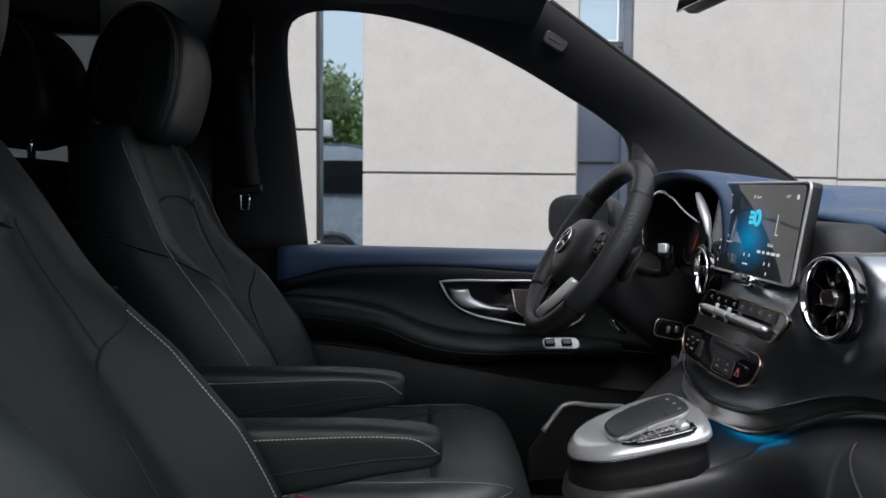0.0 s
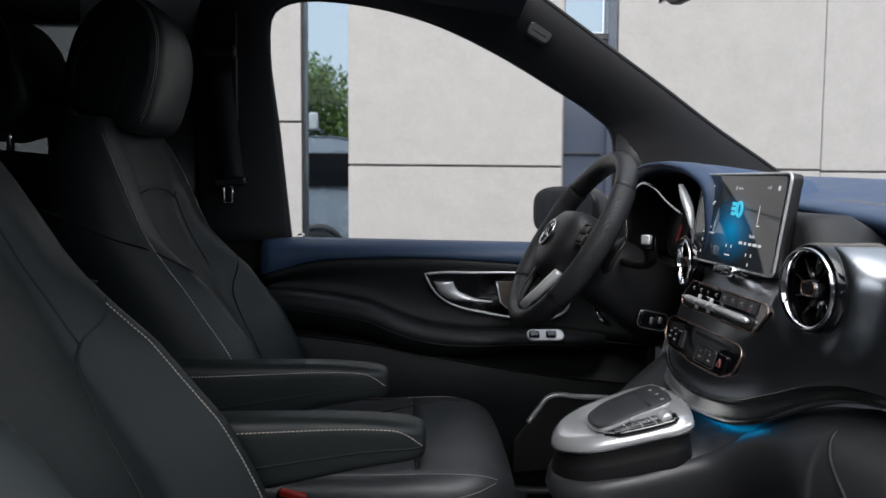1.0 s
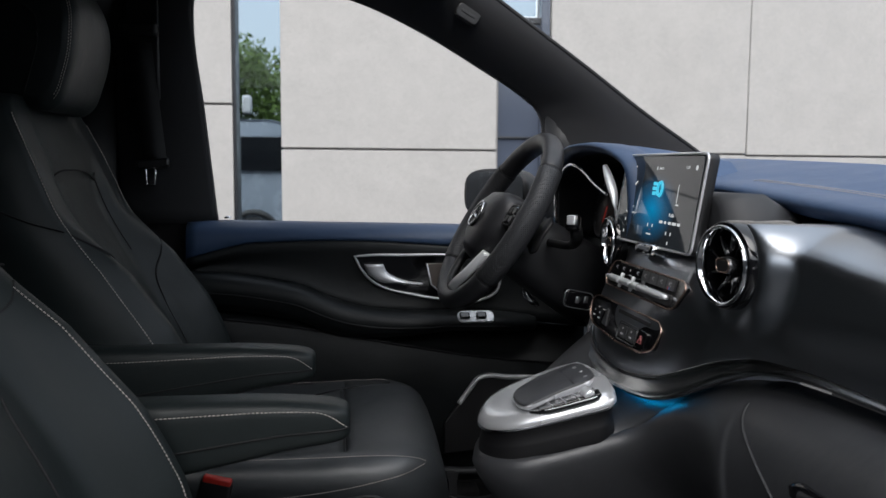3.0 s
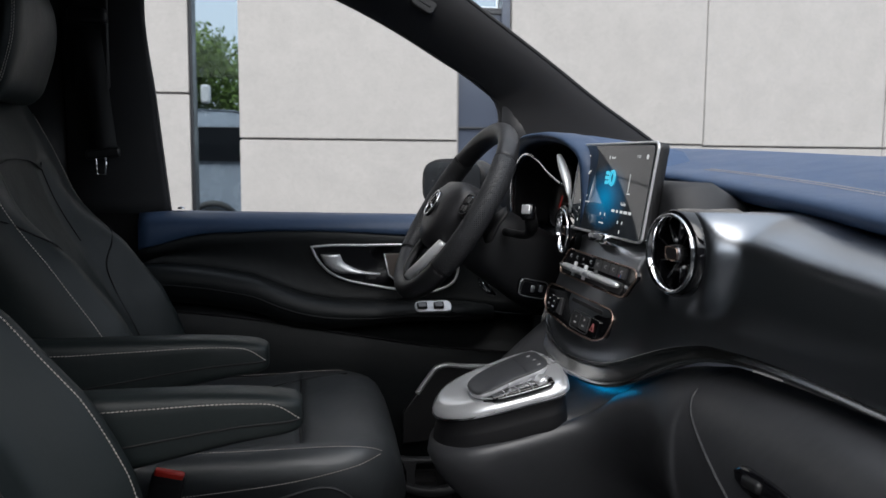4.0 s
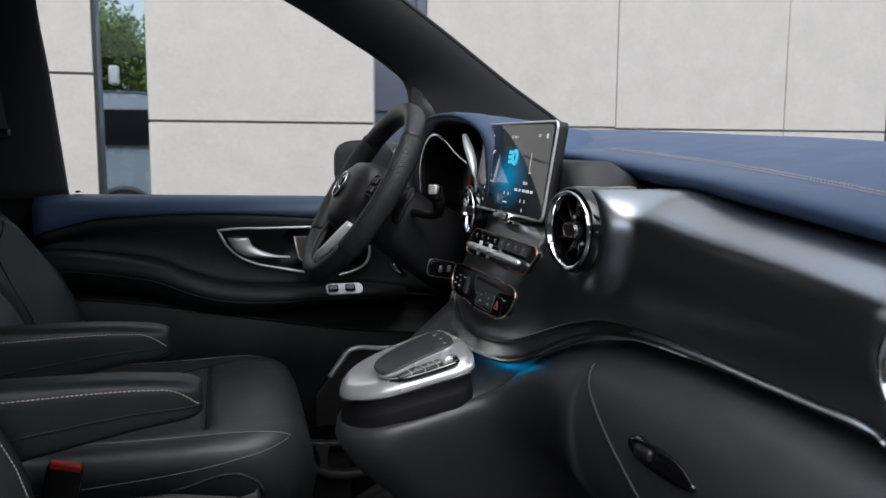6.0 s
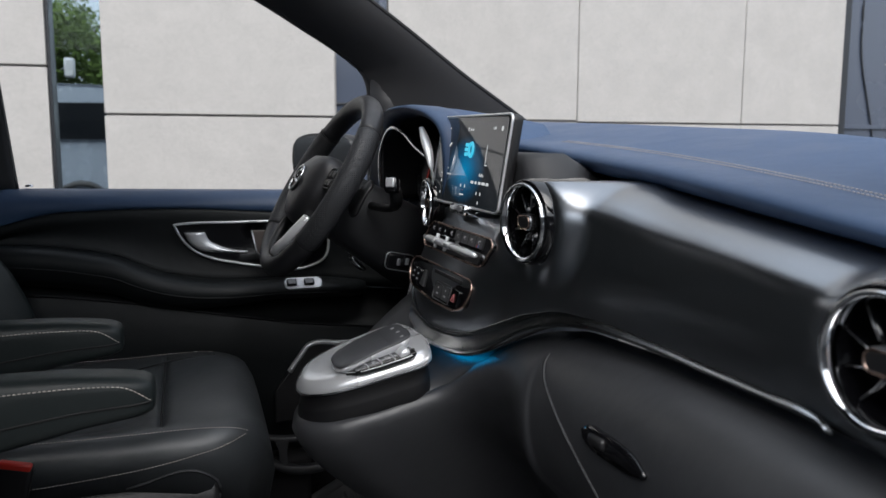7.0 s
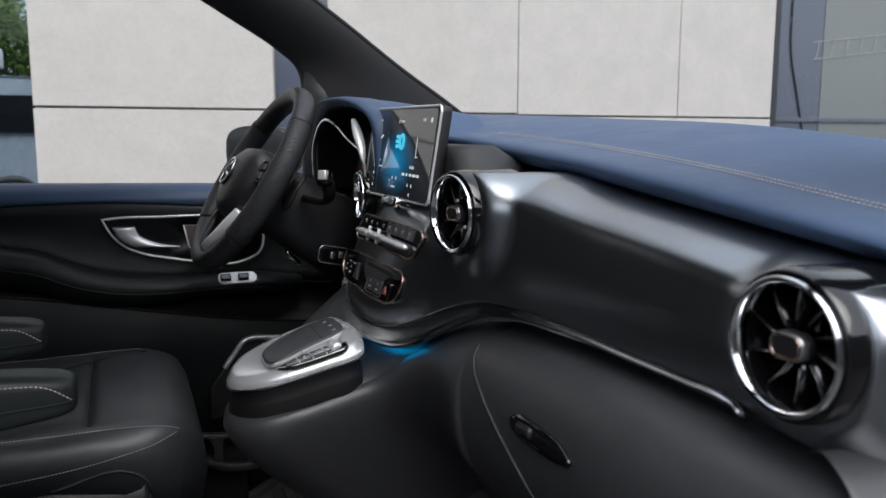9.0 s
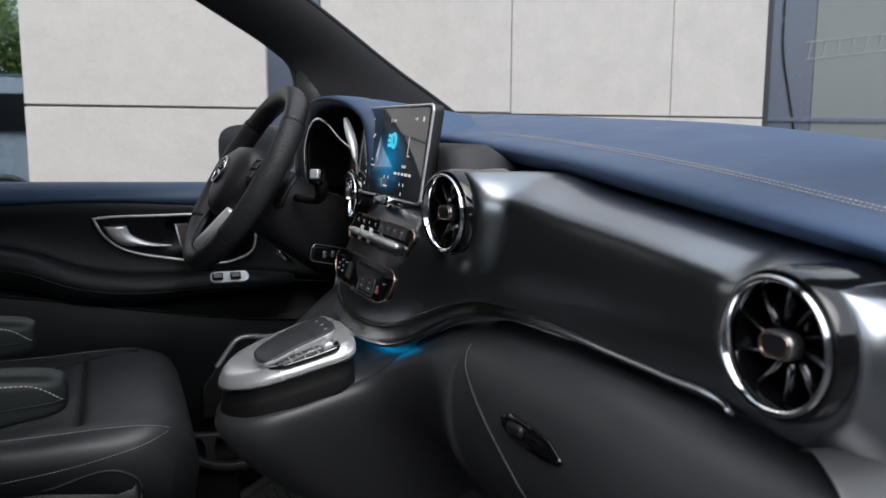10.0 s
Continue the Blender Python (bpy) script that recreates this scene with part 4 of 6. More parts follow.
bx = float(on_skin(-0.368, 1.025)[0])
part("button", box("button", (0.010, 0.034, 0.014), Matrix.Translation((bx - 0.004, -0.368, 1.026)) @ pose(0, 0, 0, -4, 0, 0), 0.005, 3), M_PLASTIC, latch)

# cluster hood: an arch over the instruments, blue outside, black inside
ARCH = [(0.655, 1.23), (0.650, 1.30), (0.628, 1.362), (0.580, 1.400), (0.500, 1.421), (0.400, 1.428), (0.300, 1.425), (0.225, 1.410), (0.18, 1.385), (0.165, 1.33), (0.165, 1.26)]
arch = spl([(0, y, z) for y, z in ARCH], 60)


def hood_row(x, grow, drop):
    sink = 0.10 * min(1, max(0, (x - 1.06) / 0.10))           # its inner shoulder sinks into the pad
    return [(x + 0.03 * abs((y - 0.41) / 0.25) ** 2, 0.41 + (y - 0.41) * grow, 1.25 + (z - 1.25) * grow - drop - sink * min(1, max(0, (0.36 - y) / 0.14))) for _, y, z in arch]


hood = [hood_row(*r) for r in ((1.035, 0.90, 0.0), (1.010, 0.93, 0.0), (1.000, 0.965, 0.0), (1.004, 0.99, 0.0), (1.02, 1.0, 0.0), (1.06, 1.0, 0.002), (1.12, 1.0, 0.006), (1.20, 1.0, 0.016), (1.30, 0.99, 0.03))]
part("cluster_hood", thick("cluster_hood", hood, (0.004, 0, -0.004)), M_BLUE, dash, "blue leather instrument hood")
inner = [hood_row(*r) for r in ((1.004, 0.945, 0.0), (1.012, 0.920, 0.0), (1.03, 0.892, 0.0), (1.07, 0.86, 0.0), (1.12, 0.80, 0.0))]
part("cluster_tube", thick("cluster_tube", inner, (0.003, 0, 0.002)), M_PLASTIC, dash)
part("cluster_face", box("cluster_face", (0.02, 0.46, 0.20), Matrix.Translation((1.13, 0.41, 1.30)) @ pose(0, 0, 0, 0, 12, 0), 0.01), M_GLOSSY, dash)
for gy in (0.52, 0.30):
    gauge = part("gauge", lathe("gauge", [(0.066, 0.0), (0.066, 0.006), (0.061, 0.008), (0.060, 0.002), (0.0, 0.001)], 36, Matrix.Translation((1.112, gy, 1.30)) @ pose(0, 0, 0, 0, -78, 0)), M_PLASTIC, dash)
    part("needle", box("needle", (0.002, 0.004, 0.045), Matrix.Translation((1.100, gy - 0.018, 1.285)) @ pose(0, 0, 0, 40, 0, 0), 0.001), M_REDGLOW, gauge)
    for k in range(11):
        a = radians(225 - 27 * k)
        part("tick", box("tick", (0.001, 0.002, 0.008), Matrix.Translation((1.104 + 0.010 * math.sin(a) * 0.9, gy - 0.052 * math.cos(a), 1.30 + 0.050 * math.sin(a))) @ pose(0, 0, 0, math.degrees(a) - 90, 0, 0), 0), M_TICK, gauge)
part("hood_trim", tube("hood_trim", spl([(1.022, 0.60, 1.26), (1.020, 0.598, 1.32), (1.022, 0.565, 1.366), (1.026, 0.515, 1.388), (1.034, 0.455, 1.378), (1.042, 0.40, 1.352), (1.048, 0.33, 1.330)], 40), 0.004, 8), M_CHROME, dash, "bright metal arc round the instruments")
lip = spl([(1.018, 0.262, 1.384), (1.016, 0.232, 1.362), (1.016, 0.207, 1.335), (1.018, 0.200, 1.310), (1.022, 0.205, 1.285)], 24)
part("hood_lip", tube("hood_lip", lip, [0.002 + 0.007 * math.sin(math.pi * min(1, 0.12 + k / 24)) for k in range(24)], 10, flat=0.6), M_SILVER, dash, "broad satin metal lip beside the instruments")
part("knee_panel", thick("knee_panel", [[(x, y, z) for y in np.linspace(0.26, 0.82, 12)] for x, z in ((1.12, 1.26), (1.09, 1.20), (1.10, 1.12), (1.14, 1.02), (1.22, 0.92))], (0.012, 0, 0)), M_PLASTIC, dash)

# ---- round air vents ----
def air_vent(centre, yaw, R, label):
    m = Matrix.Translation(centre) @ pose(0, 0, 0, 0, 0, yaw) @ Matrix(((0, 0, -1, 0), (-1, 0, 0, 0), (0, 1, 0, 0), (0, 0, 0, 1)))
    v = thing("air_vent", centre, label, "air vent", "round vents on the dashboard")
    part("barrel", lathe("barrel", [(R * 1.10, -0.085), (R * 1.10, -0.050), (R * 1.10, -0.024), (R * 1.09, -0.006)], 56, m), M_GLOSSY, v)
    part("black_band", lathe("black_band", [(R * 1.115, -0.03), (R * 1.12, -0.008), (R * 1.09, 0.004), (R * 1.04, 0.008), (R * 1.0, 0.006)], 56, m), M_GLOSSY, v, "gloss black outer band")
    part("outer_ring", lathe("outer_ring", [(R * 1.01, 0.002), (R * 1.005, 0.009), (R * 0.985, 0.012), (R * 0.95, 0.0125), (R * 0.90, 0.009), (R * 0.862, 0.001), (R * 0.855, -0.02)], 56, m), M_CHROME, v, "chrome ring")
    part("throat", lathe("throat", [(R * 0.86, 0.0), (R * 0.85, -0.02), (R * 0.80, -0.05), (0.0, -0.055)], 40, m), M_GLOSSY, v, "black throat")
    for k in range(10):
        a = 2 * math.pi * (k + 0.5) / 10
        me = thick("slat", [[(R * r * math.cos(a + tw), R * r * math.sin(a + tw), z) for r, tw in ((0.20, 0.22), (0.5, 0.10), (0.845, 0.0))] for z in (-0.008, -0.034)], (R * 0.03 * -math.sin(a), R * 0.03 * math.cos(a), 0))
        me.transform(m)
        part("slat", me, M_GLOSSY, v)
        edge = tube("slat_edge", [Vector((R * r * math.cos(a + tw), R * r * math.sin(a + tw), -0.007)) for r, tw in ((0.34, 0.17), (0.55, 0.09), (0.84, 0.0))], 0.0010, 6)
        edge.transform(m)
        part("slat_edge", edge, M_EDGE, v)
    hub = part("hub", plate("hub", rounded(R * 0.60, R * 0.40, R * 0.18), 0.013, m @ Matrix.Translation((0, 0, 0.006)), 0.003, True), M_STEEL, v, "metal centre knob")
    part("hub_rim", tube("hub_rim", [m @ Vector((x, y, 0.0064)) for x, y in rounded(R * 0.51, R * 0.32, R * 0.14)], 0.0014, 6, True, up=tuple(m.to_3x3() @ Vector((0, 0, 1)))), M_ROSE, hub, "rose-tinted rim of the knob")
    part("hub_face", plate("hub_face", rounded(R * 0.46, R * 0.27, R * 0.11), 0.003, m @ Matrix.Translation((0, 0, 0.0072)), 0.001), M_PLASTIC, hub)


M_EDGE = material("dim_metal", (0.26, 0.26, 0.265), 0.3, 1.0, vary=0.05)
air_vent(*VENTS[0], "round chrome-ringed turbine air vent beside the screen")
air_vent(*VENTS[1], "round chrome-ringed turbine air vent by the instruments")
air_vent(*VENTS[2], "round chrome-ringed turbine air vent at the dash end")

# ---- screen ----
scr = thing("touch_screen", (1.06, 0.055, 1.26), "free-standing black touch screen with glowing menu", "screen")
S0 = Vector((1.0415, 0.0815, 1.3290))
ey = Vector((0.010, -0.30, -0.002)).normalized()
ez = Vector((0.022, -0.003, 0.143)).normalized()
en = ey.cross(ez).normalized()
if en.x > 0:
    en = -en
SM = Matrix(((ey.x, ez.x, en.x, S0.x), (ey.y, ez.y, en.y, S0.y), (ey.z, ez.z, en.z, S0.z), (0, 0, 0, 1)))
SW, SH = 0.297, 0.146
part("housing", plate("housing", rounded(SW, SH, 0.010), 0.015, SM @ Matrix.Translation((0, 0, -0.002)), 0.003, True), M_PLASTIC, scr)
part("bezel", tube("bezel", [SM @ Vector((x, y, -0.001)) for x, y in rounded(SW - 0.002, SH - 0.002, 0.010)], 0.0022, 8, True, up=tuple(en)), M_SILVER, scr, "thin silver rim")
m = bpy.data.materials.new("screen_picture")
m.use_nodes = True
n, l = m.node_tree.nodes, m.node_tree.links
b = n["Principled BSDF"]
b.inputs["Base Color"].default_value, b.inputs["Roughness"].default_value = (0.004, 0.004, 0.005, 1), 0.05
b.inputs["Coat Weight"].default_value = 0.5
co, mp, gr, rp = n.new("ShaderNodeTexCoord"), n.new("ShaderNodeMapping"), n.new("ShaderNodeTexGradient"), n.new("ShaderNodeValToRGB")
gr.gradient_type = "SPHERICAL"
mp.vector_type = "TEXTURE"
mp.inputs["Location"].default_value = (-0.005, -0.014, 0)
mp.inputs["Scale"].default_value = (0.085, 0.055, 1)
l.new(co.outputs["Object"], mp.inputs[0]), l.new(mp.outputs[0], gr.inputs[0]), l.new(gr.outputs["Fac"], rp.inputs[0])
rp.color_ramp.elements[0].color, rp.color_ramp.elements[1].color = (0.004, 0.005, 0.006, 1), (0.0, 0.09, 0.19, 1)
rp.color_ramp.elements.new(0.45).color = (0.003, 0.028, 0.06, 1)
l.new(rp.outputs[0], b.inputs["Emission Color"])
b.inputs["Emission Strength"].default_value = 1.0
face = part("display", plate("display", rounded(SW - 0.008, SH - 0.008, 0.008), 0.002), m, scr, "glossy lit display")
face.matrix_basis = SM @ Matrix.Translation((0, 0, 0.0008))


def on_screen(name, me, mat, x, y, label=""):
    ob = part(name, me, mat, face, label)
    ob.matrix_parent_inverse = Matrix.Identity(4)
    ob.matrix_basis = Matrix.Translation((x, y, 0.0004))
    return ob


def bar(x, y, w, h, mat=M_ICON, name="icon_bar"):
    return on_screen(name, plate(name, rounded(w, h, min(w, h) * 0.3, 3), 0.0003), mat, x, y)


def word(text, x, y, size, mat=M_ICON):
    cu = bpy.data.curves.new("lettering", "FONT")
    cu.body, cu.size, cu.align_x, cu.align_y = text, size, "CENTER", "CENTER"
    cu.extrude = 0.0001
    cu.materials.append(mat)
    ob = new("lettering", cu)
    ob.parent = face
    ob.matrix_basis = Matrix.Translation((x, y, 0.0006))
    return ob


word("Phone", -0.090, -0.014, 0.0078)
word("No device connected", -0.088, -0.024, 0.0052)
word("Radio", 0.070, -0.020, 0.0078)
word("Search", 0.006, 0.050, 0.006)
word("11:07", 0.098, 0.052, 0.006)
for k, w in enumerate((0.012, 0.007, 0.010, 0.014, 0.010)):
    bar(0.036 + 0.0155 * k, -0.032, w, 0.0042)
for x in (-0.122, -0.108):
    bar(x, 0.052, 0.0035, 0.006)
bar(-0.099, 0.052, 0.010, 0.0025), bar(0.126, 0.052, 0.007, 0.007), bar(-0.010, 0.050, 0.0025, 0.006)
bar(0.078, 0.012, 0.0016, 0.028), bar(0.081, -0.004, 0.010, 0.002)
on_screen("phone_icon", tube("phone_icon", [(0.016 * math.cos(a), 0.016 * math.sin(a), 0) for a in np.linspace(1.9, 3.7, 14)], 0.0012, 6), M_ICON, -0.076, 0.012)
# two plain round-cornered shapes in the middle, in cyan
on_screen("emblem_shape", tube("emblem_shape", [(0.0085 * math.cos(a), 0.0105 * math.sin(a), 0) for a in np.linspace(0, 6.28, 24)[:-1]], 0.0026, 6, True, up=(0, 0, 1)), M_CYAN, 0.013, 0.018)
for y, x in ((0.0255, -0.008), (0.018, -0.009), (0.0105, -0.008)):
    bar(x, y, 0.015, 0.0058, M_CYAN, "emblem_bar")
for x, y in ((-0.108, -0.037), (-0.092, -0.037), (0.060, -0.048), (0.076, -0.048), (-0.012, -0.040), (0.006, -0.040), (-0.108, -0.057), (0.07, -0.062)):
    bar(x, y, 0.0028, 0.005)
bar(-0.004, -0.054, 0.018, 0.0022), bar(-0.002, -0.047, 0.005, 0.0014, M_REDGLOW)
part("foot", box("foot", (0.03, 0.07, 0.018), Matrix.Translation((1.034, 0.075, 1.250)) @ pose(0, 0, 0, 0, 20, 0), 0.006), M_CHROME, scr, "bright metal foot")


# ---- centre stack controls ----
def stack_frame(y0, y1, z0, z1, x0, x1):
    """Axes of a panel on the stack: centre, right (to -y), up."""
    c = Vector(((x0 + x1) / 2, (y0 + y1) / 2, (z0 + z1) / 2))
    up = Vector((x1 - x0, 0, z1 - z0)).normalized()
    r = Vector((0, -1, 0))
    nn = r.cross(up).normalized()
    if nn.x > 0:
        nn = -nn
    return Matrix(((r.x, up.x, nn.x, c.x), (r.y, up.y, nn.y, c.y), (r.z, up.z, nn.z, c.z), (0, 0, 0, 1)))


hv = thing("climate_panel", (1.0, 0.065, 1.18), "black climate control panel with silver rocker bar", "control panel")
HM = stack_frame(0.210, -0.108, 1.180, 1.222, 1.0105, 1.0225) @ Matrix.Translation((0, 0, 0.006))
HW, HH = 0.315, 0.044
hout = [(-HW / 2 + 0.03, HH / 2), (HW / 2 - 0.012, HH / 2), (HW / 2, HH / 2 - 0.010), (HW / 2 - 0.022, -HH / 2 + 0.004), (HW / 2 - 0.036, -HH / 2), (-HW / 2 + 0.012, -HH / 2), (-HW / 2, -HH / 2 + 0.010), (-HW / 2 + 0.018, HH / 2 - 0.006)]
hout = round_poly(hout, 0.008)
part("face_plate", plate("face_plate", hout, 0.02, HM, 0.002), M_GLOSSY, hv)
part("rim", tube("rim", [HM @ Vector((x, y, 0.0005)) for x, y in hout], 0.0017, 6, True, up=(-1, 0, 0.2)), M_ROSE, hv, "thin rose-tinted metal rim")
for k in range(8):
    x = -0.112 + 0.0315 * k
    key = part("key", plate("key", rounded(0.0305, 0.016, 0.0015), 0.004, HM @ Matrix.Translation((x, 0.0115, 0.0022)), 0.0006), M_GLOSSY if k < 4 else M_KEY, hv)
    for sx, sy, sw_h, sh_h in ((-0.003, 0.001, 0.0022, 0.0042), (0.0016, 0.0026, 0.0034, 0.0016), (0.0022, -0.0018, 0.0026, 0.0014))[: 3 if k != 2 else 1]:
        part("symbol", plate("symbol", rounded(sw_h, sh_h, 0.0007, 2), 0.0004, HM @ Matrix.Translation((x + sx, 0.0115 + sy, 0.0028))), M_PRINT, key)
part("warm_mark", plate("warm_mark", rounded(0.003, 0.004, 0.0008, 2), 0.0004, HM @ Matrix.Translation((0.1035, 0.006, 0.0030))), M_RED, hv, "red mark")
part("cool_mark", plate("cool_mark", rounded(0.003, 0.004, 0.0008, 2), 0.0004, HM @ Matrix.Translation((0.108, 0.006, 0.0030))), M_COOL, hv, "blue mark")
part("rocker_recess", plate("rocker_recess", rounded(0.262, 0.017, 0.006), 0.004, HM @ Matrix.Translation((-0.008, -0.0105, 0.0018)), 0.0005), M_PLASTIC, hv)
for x0, x1 in ((-0.137, -0.066), (-0.061, -0.017), (-0.012, 0.118)):
    xs = np.linspace(x0, x1, 10)
    part("rocker_bar", tube("rocker_bar", [HM @ Vector((x, -0.0075, 0.007)) for x in xs], [0.0070 * (0.55 + 0.45 * min(1, (x - -0.137) / 0.02, (0.120 - x) / 0.03)) for x in xs], 12, flat=0.8), M_DECK, hv, "satin silver rocker bar")
for x in (-0.0635, -0.0145):
    part("rocker_tab", box("rocker_tab", (0.0048, 0.024, 0.006), HM @ Matrix.Translation((x, -0.0065, 0.0085)), 0.0018), M_DECK, hv, "satin silver tab")

swp = thing("switch_panel", (0.98, 0.075, 1.11), "gloss black switch panel with hazard button", "control panel")
WM = stack_frame(0.226, -0.055, 1.106, 1.158, 0.9885, 1.0035) @ pose(-0.035, 0, 0.0055, 0, 2.2, 0) @ Matrix.Translation((0.035, 0, 0))
WW, WH = 0.285, 0.055
wout = [(-WW / 2 + 0.02, WH / 2), (WW / 2 - 0.012, WH / 2), (WW / 2, WH / 2 - 0.012), (WW / 2 - 0.010, -WH / 2 + 0.014), (WW / 2 - 0.045, -WH / 2 + 0.001), (0.0, -WH / 2 - 0.002), (-WW / 2 + 0.03, -WH / 2 + 0.006), (-WW / 2 + 0.002, -WH / 2 + 0.022), (-WW / 2 + 0.002, WH / 2 - 0.006)]
wo = round_poly(wout, 0.012)
part("face_plate", plate("face_plate", wo, 0.02, WM, 0.002), M_GLOSSY, swp)
part("rim", tube("rim", [WM @ Vector((x, y, 0.0005)) for x, y in wo], 0.0019, 6, True, up=(-1, 0, 0.2)), M_ROSE, swp, "thin rose-tinted metal rim")
for x, y, w, hgt in ((-0.108, -0.002, 0.019, 0.026), (-0.086, -0.004, 0.020, 0.028), (0.022, -0.009, 0.031, 0.022), (0.055, -0.009, 0.031, 0.022), (0.093, -0.008, 0.030, 0.026)):
    k = part("key", plate("key", rounded(w, hgt, 0.003), 0.005, WM @ Matrix.Translation((x, y, 0.0035)), 0.0012), M_KEY if 0 < x < 0.08 else M_GLOSSY, swp)
    if x < 0.08:
        for sx, sy in ((0, 0.005), (-0.002, -0.004), (0.003, -0.004)):
            part("symbol", plate("symbol", rounded(0.0038, 0.0030, 0.001, 2), 0.0004, WM @ Matrix.Translation((x + sx, y + sy, 0.0041))), M_PRINT, k)
    else:
        part("hazard_triangle", tube("hazard_triangle", [WM @ Vector((x - 0.002 + p, -0.009 + q, 0.0042)) for p, q in ((-0.0058, -0.0045), (0.0058, -0.0045), (0, 0.0062))], 0.0013, 6, True, up=(-1, 0, 0.2)), M_HAZARD, k, "red hazard triangle")
part("key_frame", tube("key_frame", [WM @ Vector((0.039 + x, -0.009 + y, 0.003)) for x, y in rounded(0.071, 0.028, 0.006)], 0.0010, 6, True, up=(-1, 0, 0.2)), M_KEYRIM, swp, "metal frame round two keys")
part("tilted_key", plate("tilted_key", [(-0.070, -0.014), (-0.052, -0.016), (-0.056, 0.012), (-0.064, 0.012)], 0.004, WM @ Matrix.Translation((0, 0, 0.003)), 0.001), M_KEY, swp)
part("slot", box("slot", (0.12, 0.006, 0.003), WM @ Matrix.Translation((0.045, 0.018, 0.002)), 0.001), M_PLASTIC, swp)

# ---- console deck with touch pad ----
deck = thing("console_deck", (0.86, 0.085, 0.98), "satin silver console deck with black touch pad", "console")


def dz(x):
    return 0.987 + (x - 0.76) * 0.29


DO = [(0.957, 0.185), (0.93, 0.193), (0.88, 0.190), (0.82, 0.172), (0.785, 0.145), (0.768, 0.110), (0.764, 0.078), (0.773, 0.044), (0.798, 0.016), (0.84, -0.003), (0.90, -0.015), (0.932, -0.020), (0.951, -0.014), (0.960, 0.01), (0.963, 0.16)]
do = [p for p in spl([(a, b, 0) for a, b in DO + DO[:1]], 72)[:-1]]
cen = np.array((0.875, 0.09, 0))


def ring(k, lift):
    return [(*(cen + (p - cen) * k)[:2], dz((cen + (p - cen) * k)[0]) + lift) for p in do]


part("deck_plate", loft("deck_plate", [ring(0.975, -0.013), ring(1.0, -0.011), ring(1.004, -0.007), ring(0.985, -0.001), ring(0.93, 0.006), ring(0.90, 0.0085), ring(0.82, 0.0095), ring(0.5, 0.010), ring(0.05, 0.010)], True, True), M_DECK, deck, "satin silver deck plate")
part("deck_rim", loft("deck_rim", [ring(0.97, -0.0145), ring(1.000, -0.0135), ring(1.006, -0.0115), ring(1.0, -0.010)], True), M_CHROME, deck, "bright lower rim")
part("deck_base", loft("deck_base", [ring(0.955, -0.014), ring(0.945, -0.020), ring(0.955, -0.034), ring(0.968, -0.037), ring(0.972, -0.040), ring(0.985, -0.052), ring(0.98, -0.08)], True, True), M_BASE, deck, "black recessed base")


# palm rest: a wedge with a black pad on top, a silver flank below its near edge
PADO = [(0.936, 0.080), (0.934, 0.106), (0.926, 0.119), (0.906, 0.120), (0.869, 0.114), (0.834, 0.097), (0.819, 0.079), (0.8145, 0.050), (0.816, 0.020), (0.822, 0.007), (0.834, 0.004), (0.850, 0.008), (0.881, 0.016), (0.920, 0.021), (0.931, 0.028), (0.936, 0.045)]
po = spl([(a, b, 0) for a, b in PADO + PADO[:1]], 64)[:-1]
pc = np.array((0.874, 0.060, 0))


def pring(k, lift, grow=0.0):
    """A loop of the palm rest; grow: lifted more towards the dash."""
    q = [pc + (p - pc) * k for p in po]
    return [(p[0], p[1], dz(p[0]) + lift + grow * (p[0] - 0.81) / 0.12) for p in q]


part("pad_rim", loft("pad_rim", [pring(0.82, 0.008), pring(0.88, 0.011), pring(0.955, 0.0135, 0.002), pring(1.0, 0.0160, 0.004), pring(1.006, 0.0185, 0.004), pring(0.995, 0.0205, 0.004)], True), M_DECK, deck, "silver flank of the palm rest")
part("touch_pad", loft("touch_pad", [pring(0.99, 0.0195, 0.004), pring(0.998, 0.0212, 0.004), pring(0.985, 0.0232, 0.004), pring(0.93, 0.0245, 0.004), pring(0.5, 0.0265, 0.004), pring(0.03, 0.027, 0.004)], True, True), M_PAD, deck, "black touch pad on a palm rest")
part("pad_line", box("pad_line", (0.0012, 0.085, 0.0006), Matrix.Translation((0.897, 0.058, dz(0.897) + 0.0293)) @ pose(0, 0, 0, 0, -17, 0), 0), M_PLASTIC, deck)
for x, y in ((0.919, 0.032), (0.920, 0.060), (0.918, 0.088)):
    part("pad_symbol", plate("pad_symbol", rounded(0.006, 0.005, 0.002, 2), 0.001, Matrix.Translation((x, y, dz(x) + 0.0303)) @ pose(0, 0, 0, 0, -17, 0)), M_MARK, deck)
# key row in a gloss black slot beside the palm rest
SLANT = Matrix(((1, 0, 0, 0), (0, 1, 0, 0), (0.29, 0, 1, 0.987 - 0.76 * 0.29), (0, 0, 0, 1)))
SLOT = [(0.826, 0.012), (0.849, -0.0105), (0.881, -0.0175), (0.918, -0.0215), (0.929, -0.016), (0.933, 0.008), (0.918, 0.018), (0.86, 0.016)]
part("key_channel", plate("key_channel", round_poly(SLOT, 0.005), 0.005, SLANT @ Matrix.Translation((0, 0, 0.0125)), 0.0006), M_PLASTIC, deck)
part("slot_edge", tube("slot_edge", [SLANT @ Vector((x, y, 0.0118)) for x, y in round_poly(SLOT, 0.005)], 0.0010, 6, True), M_DECK, deck, "bright edge of the key slot")


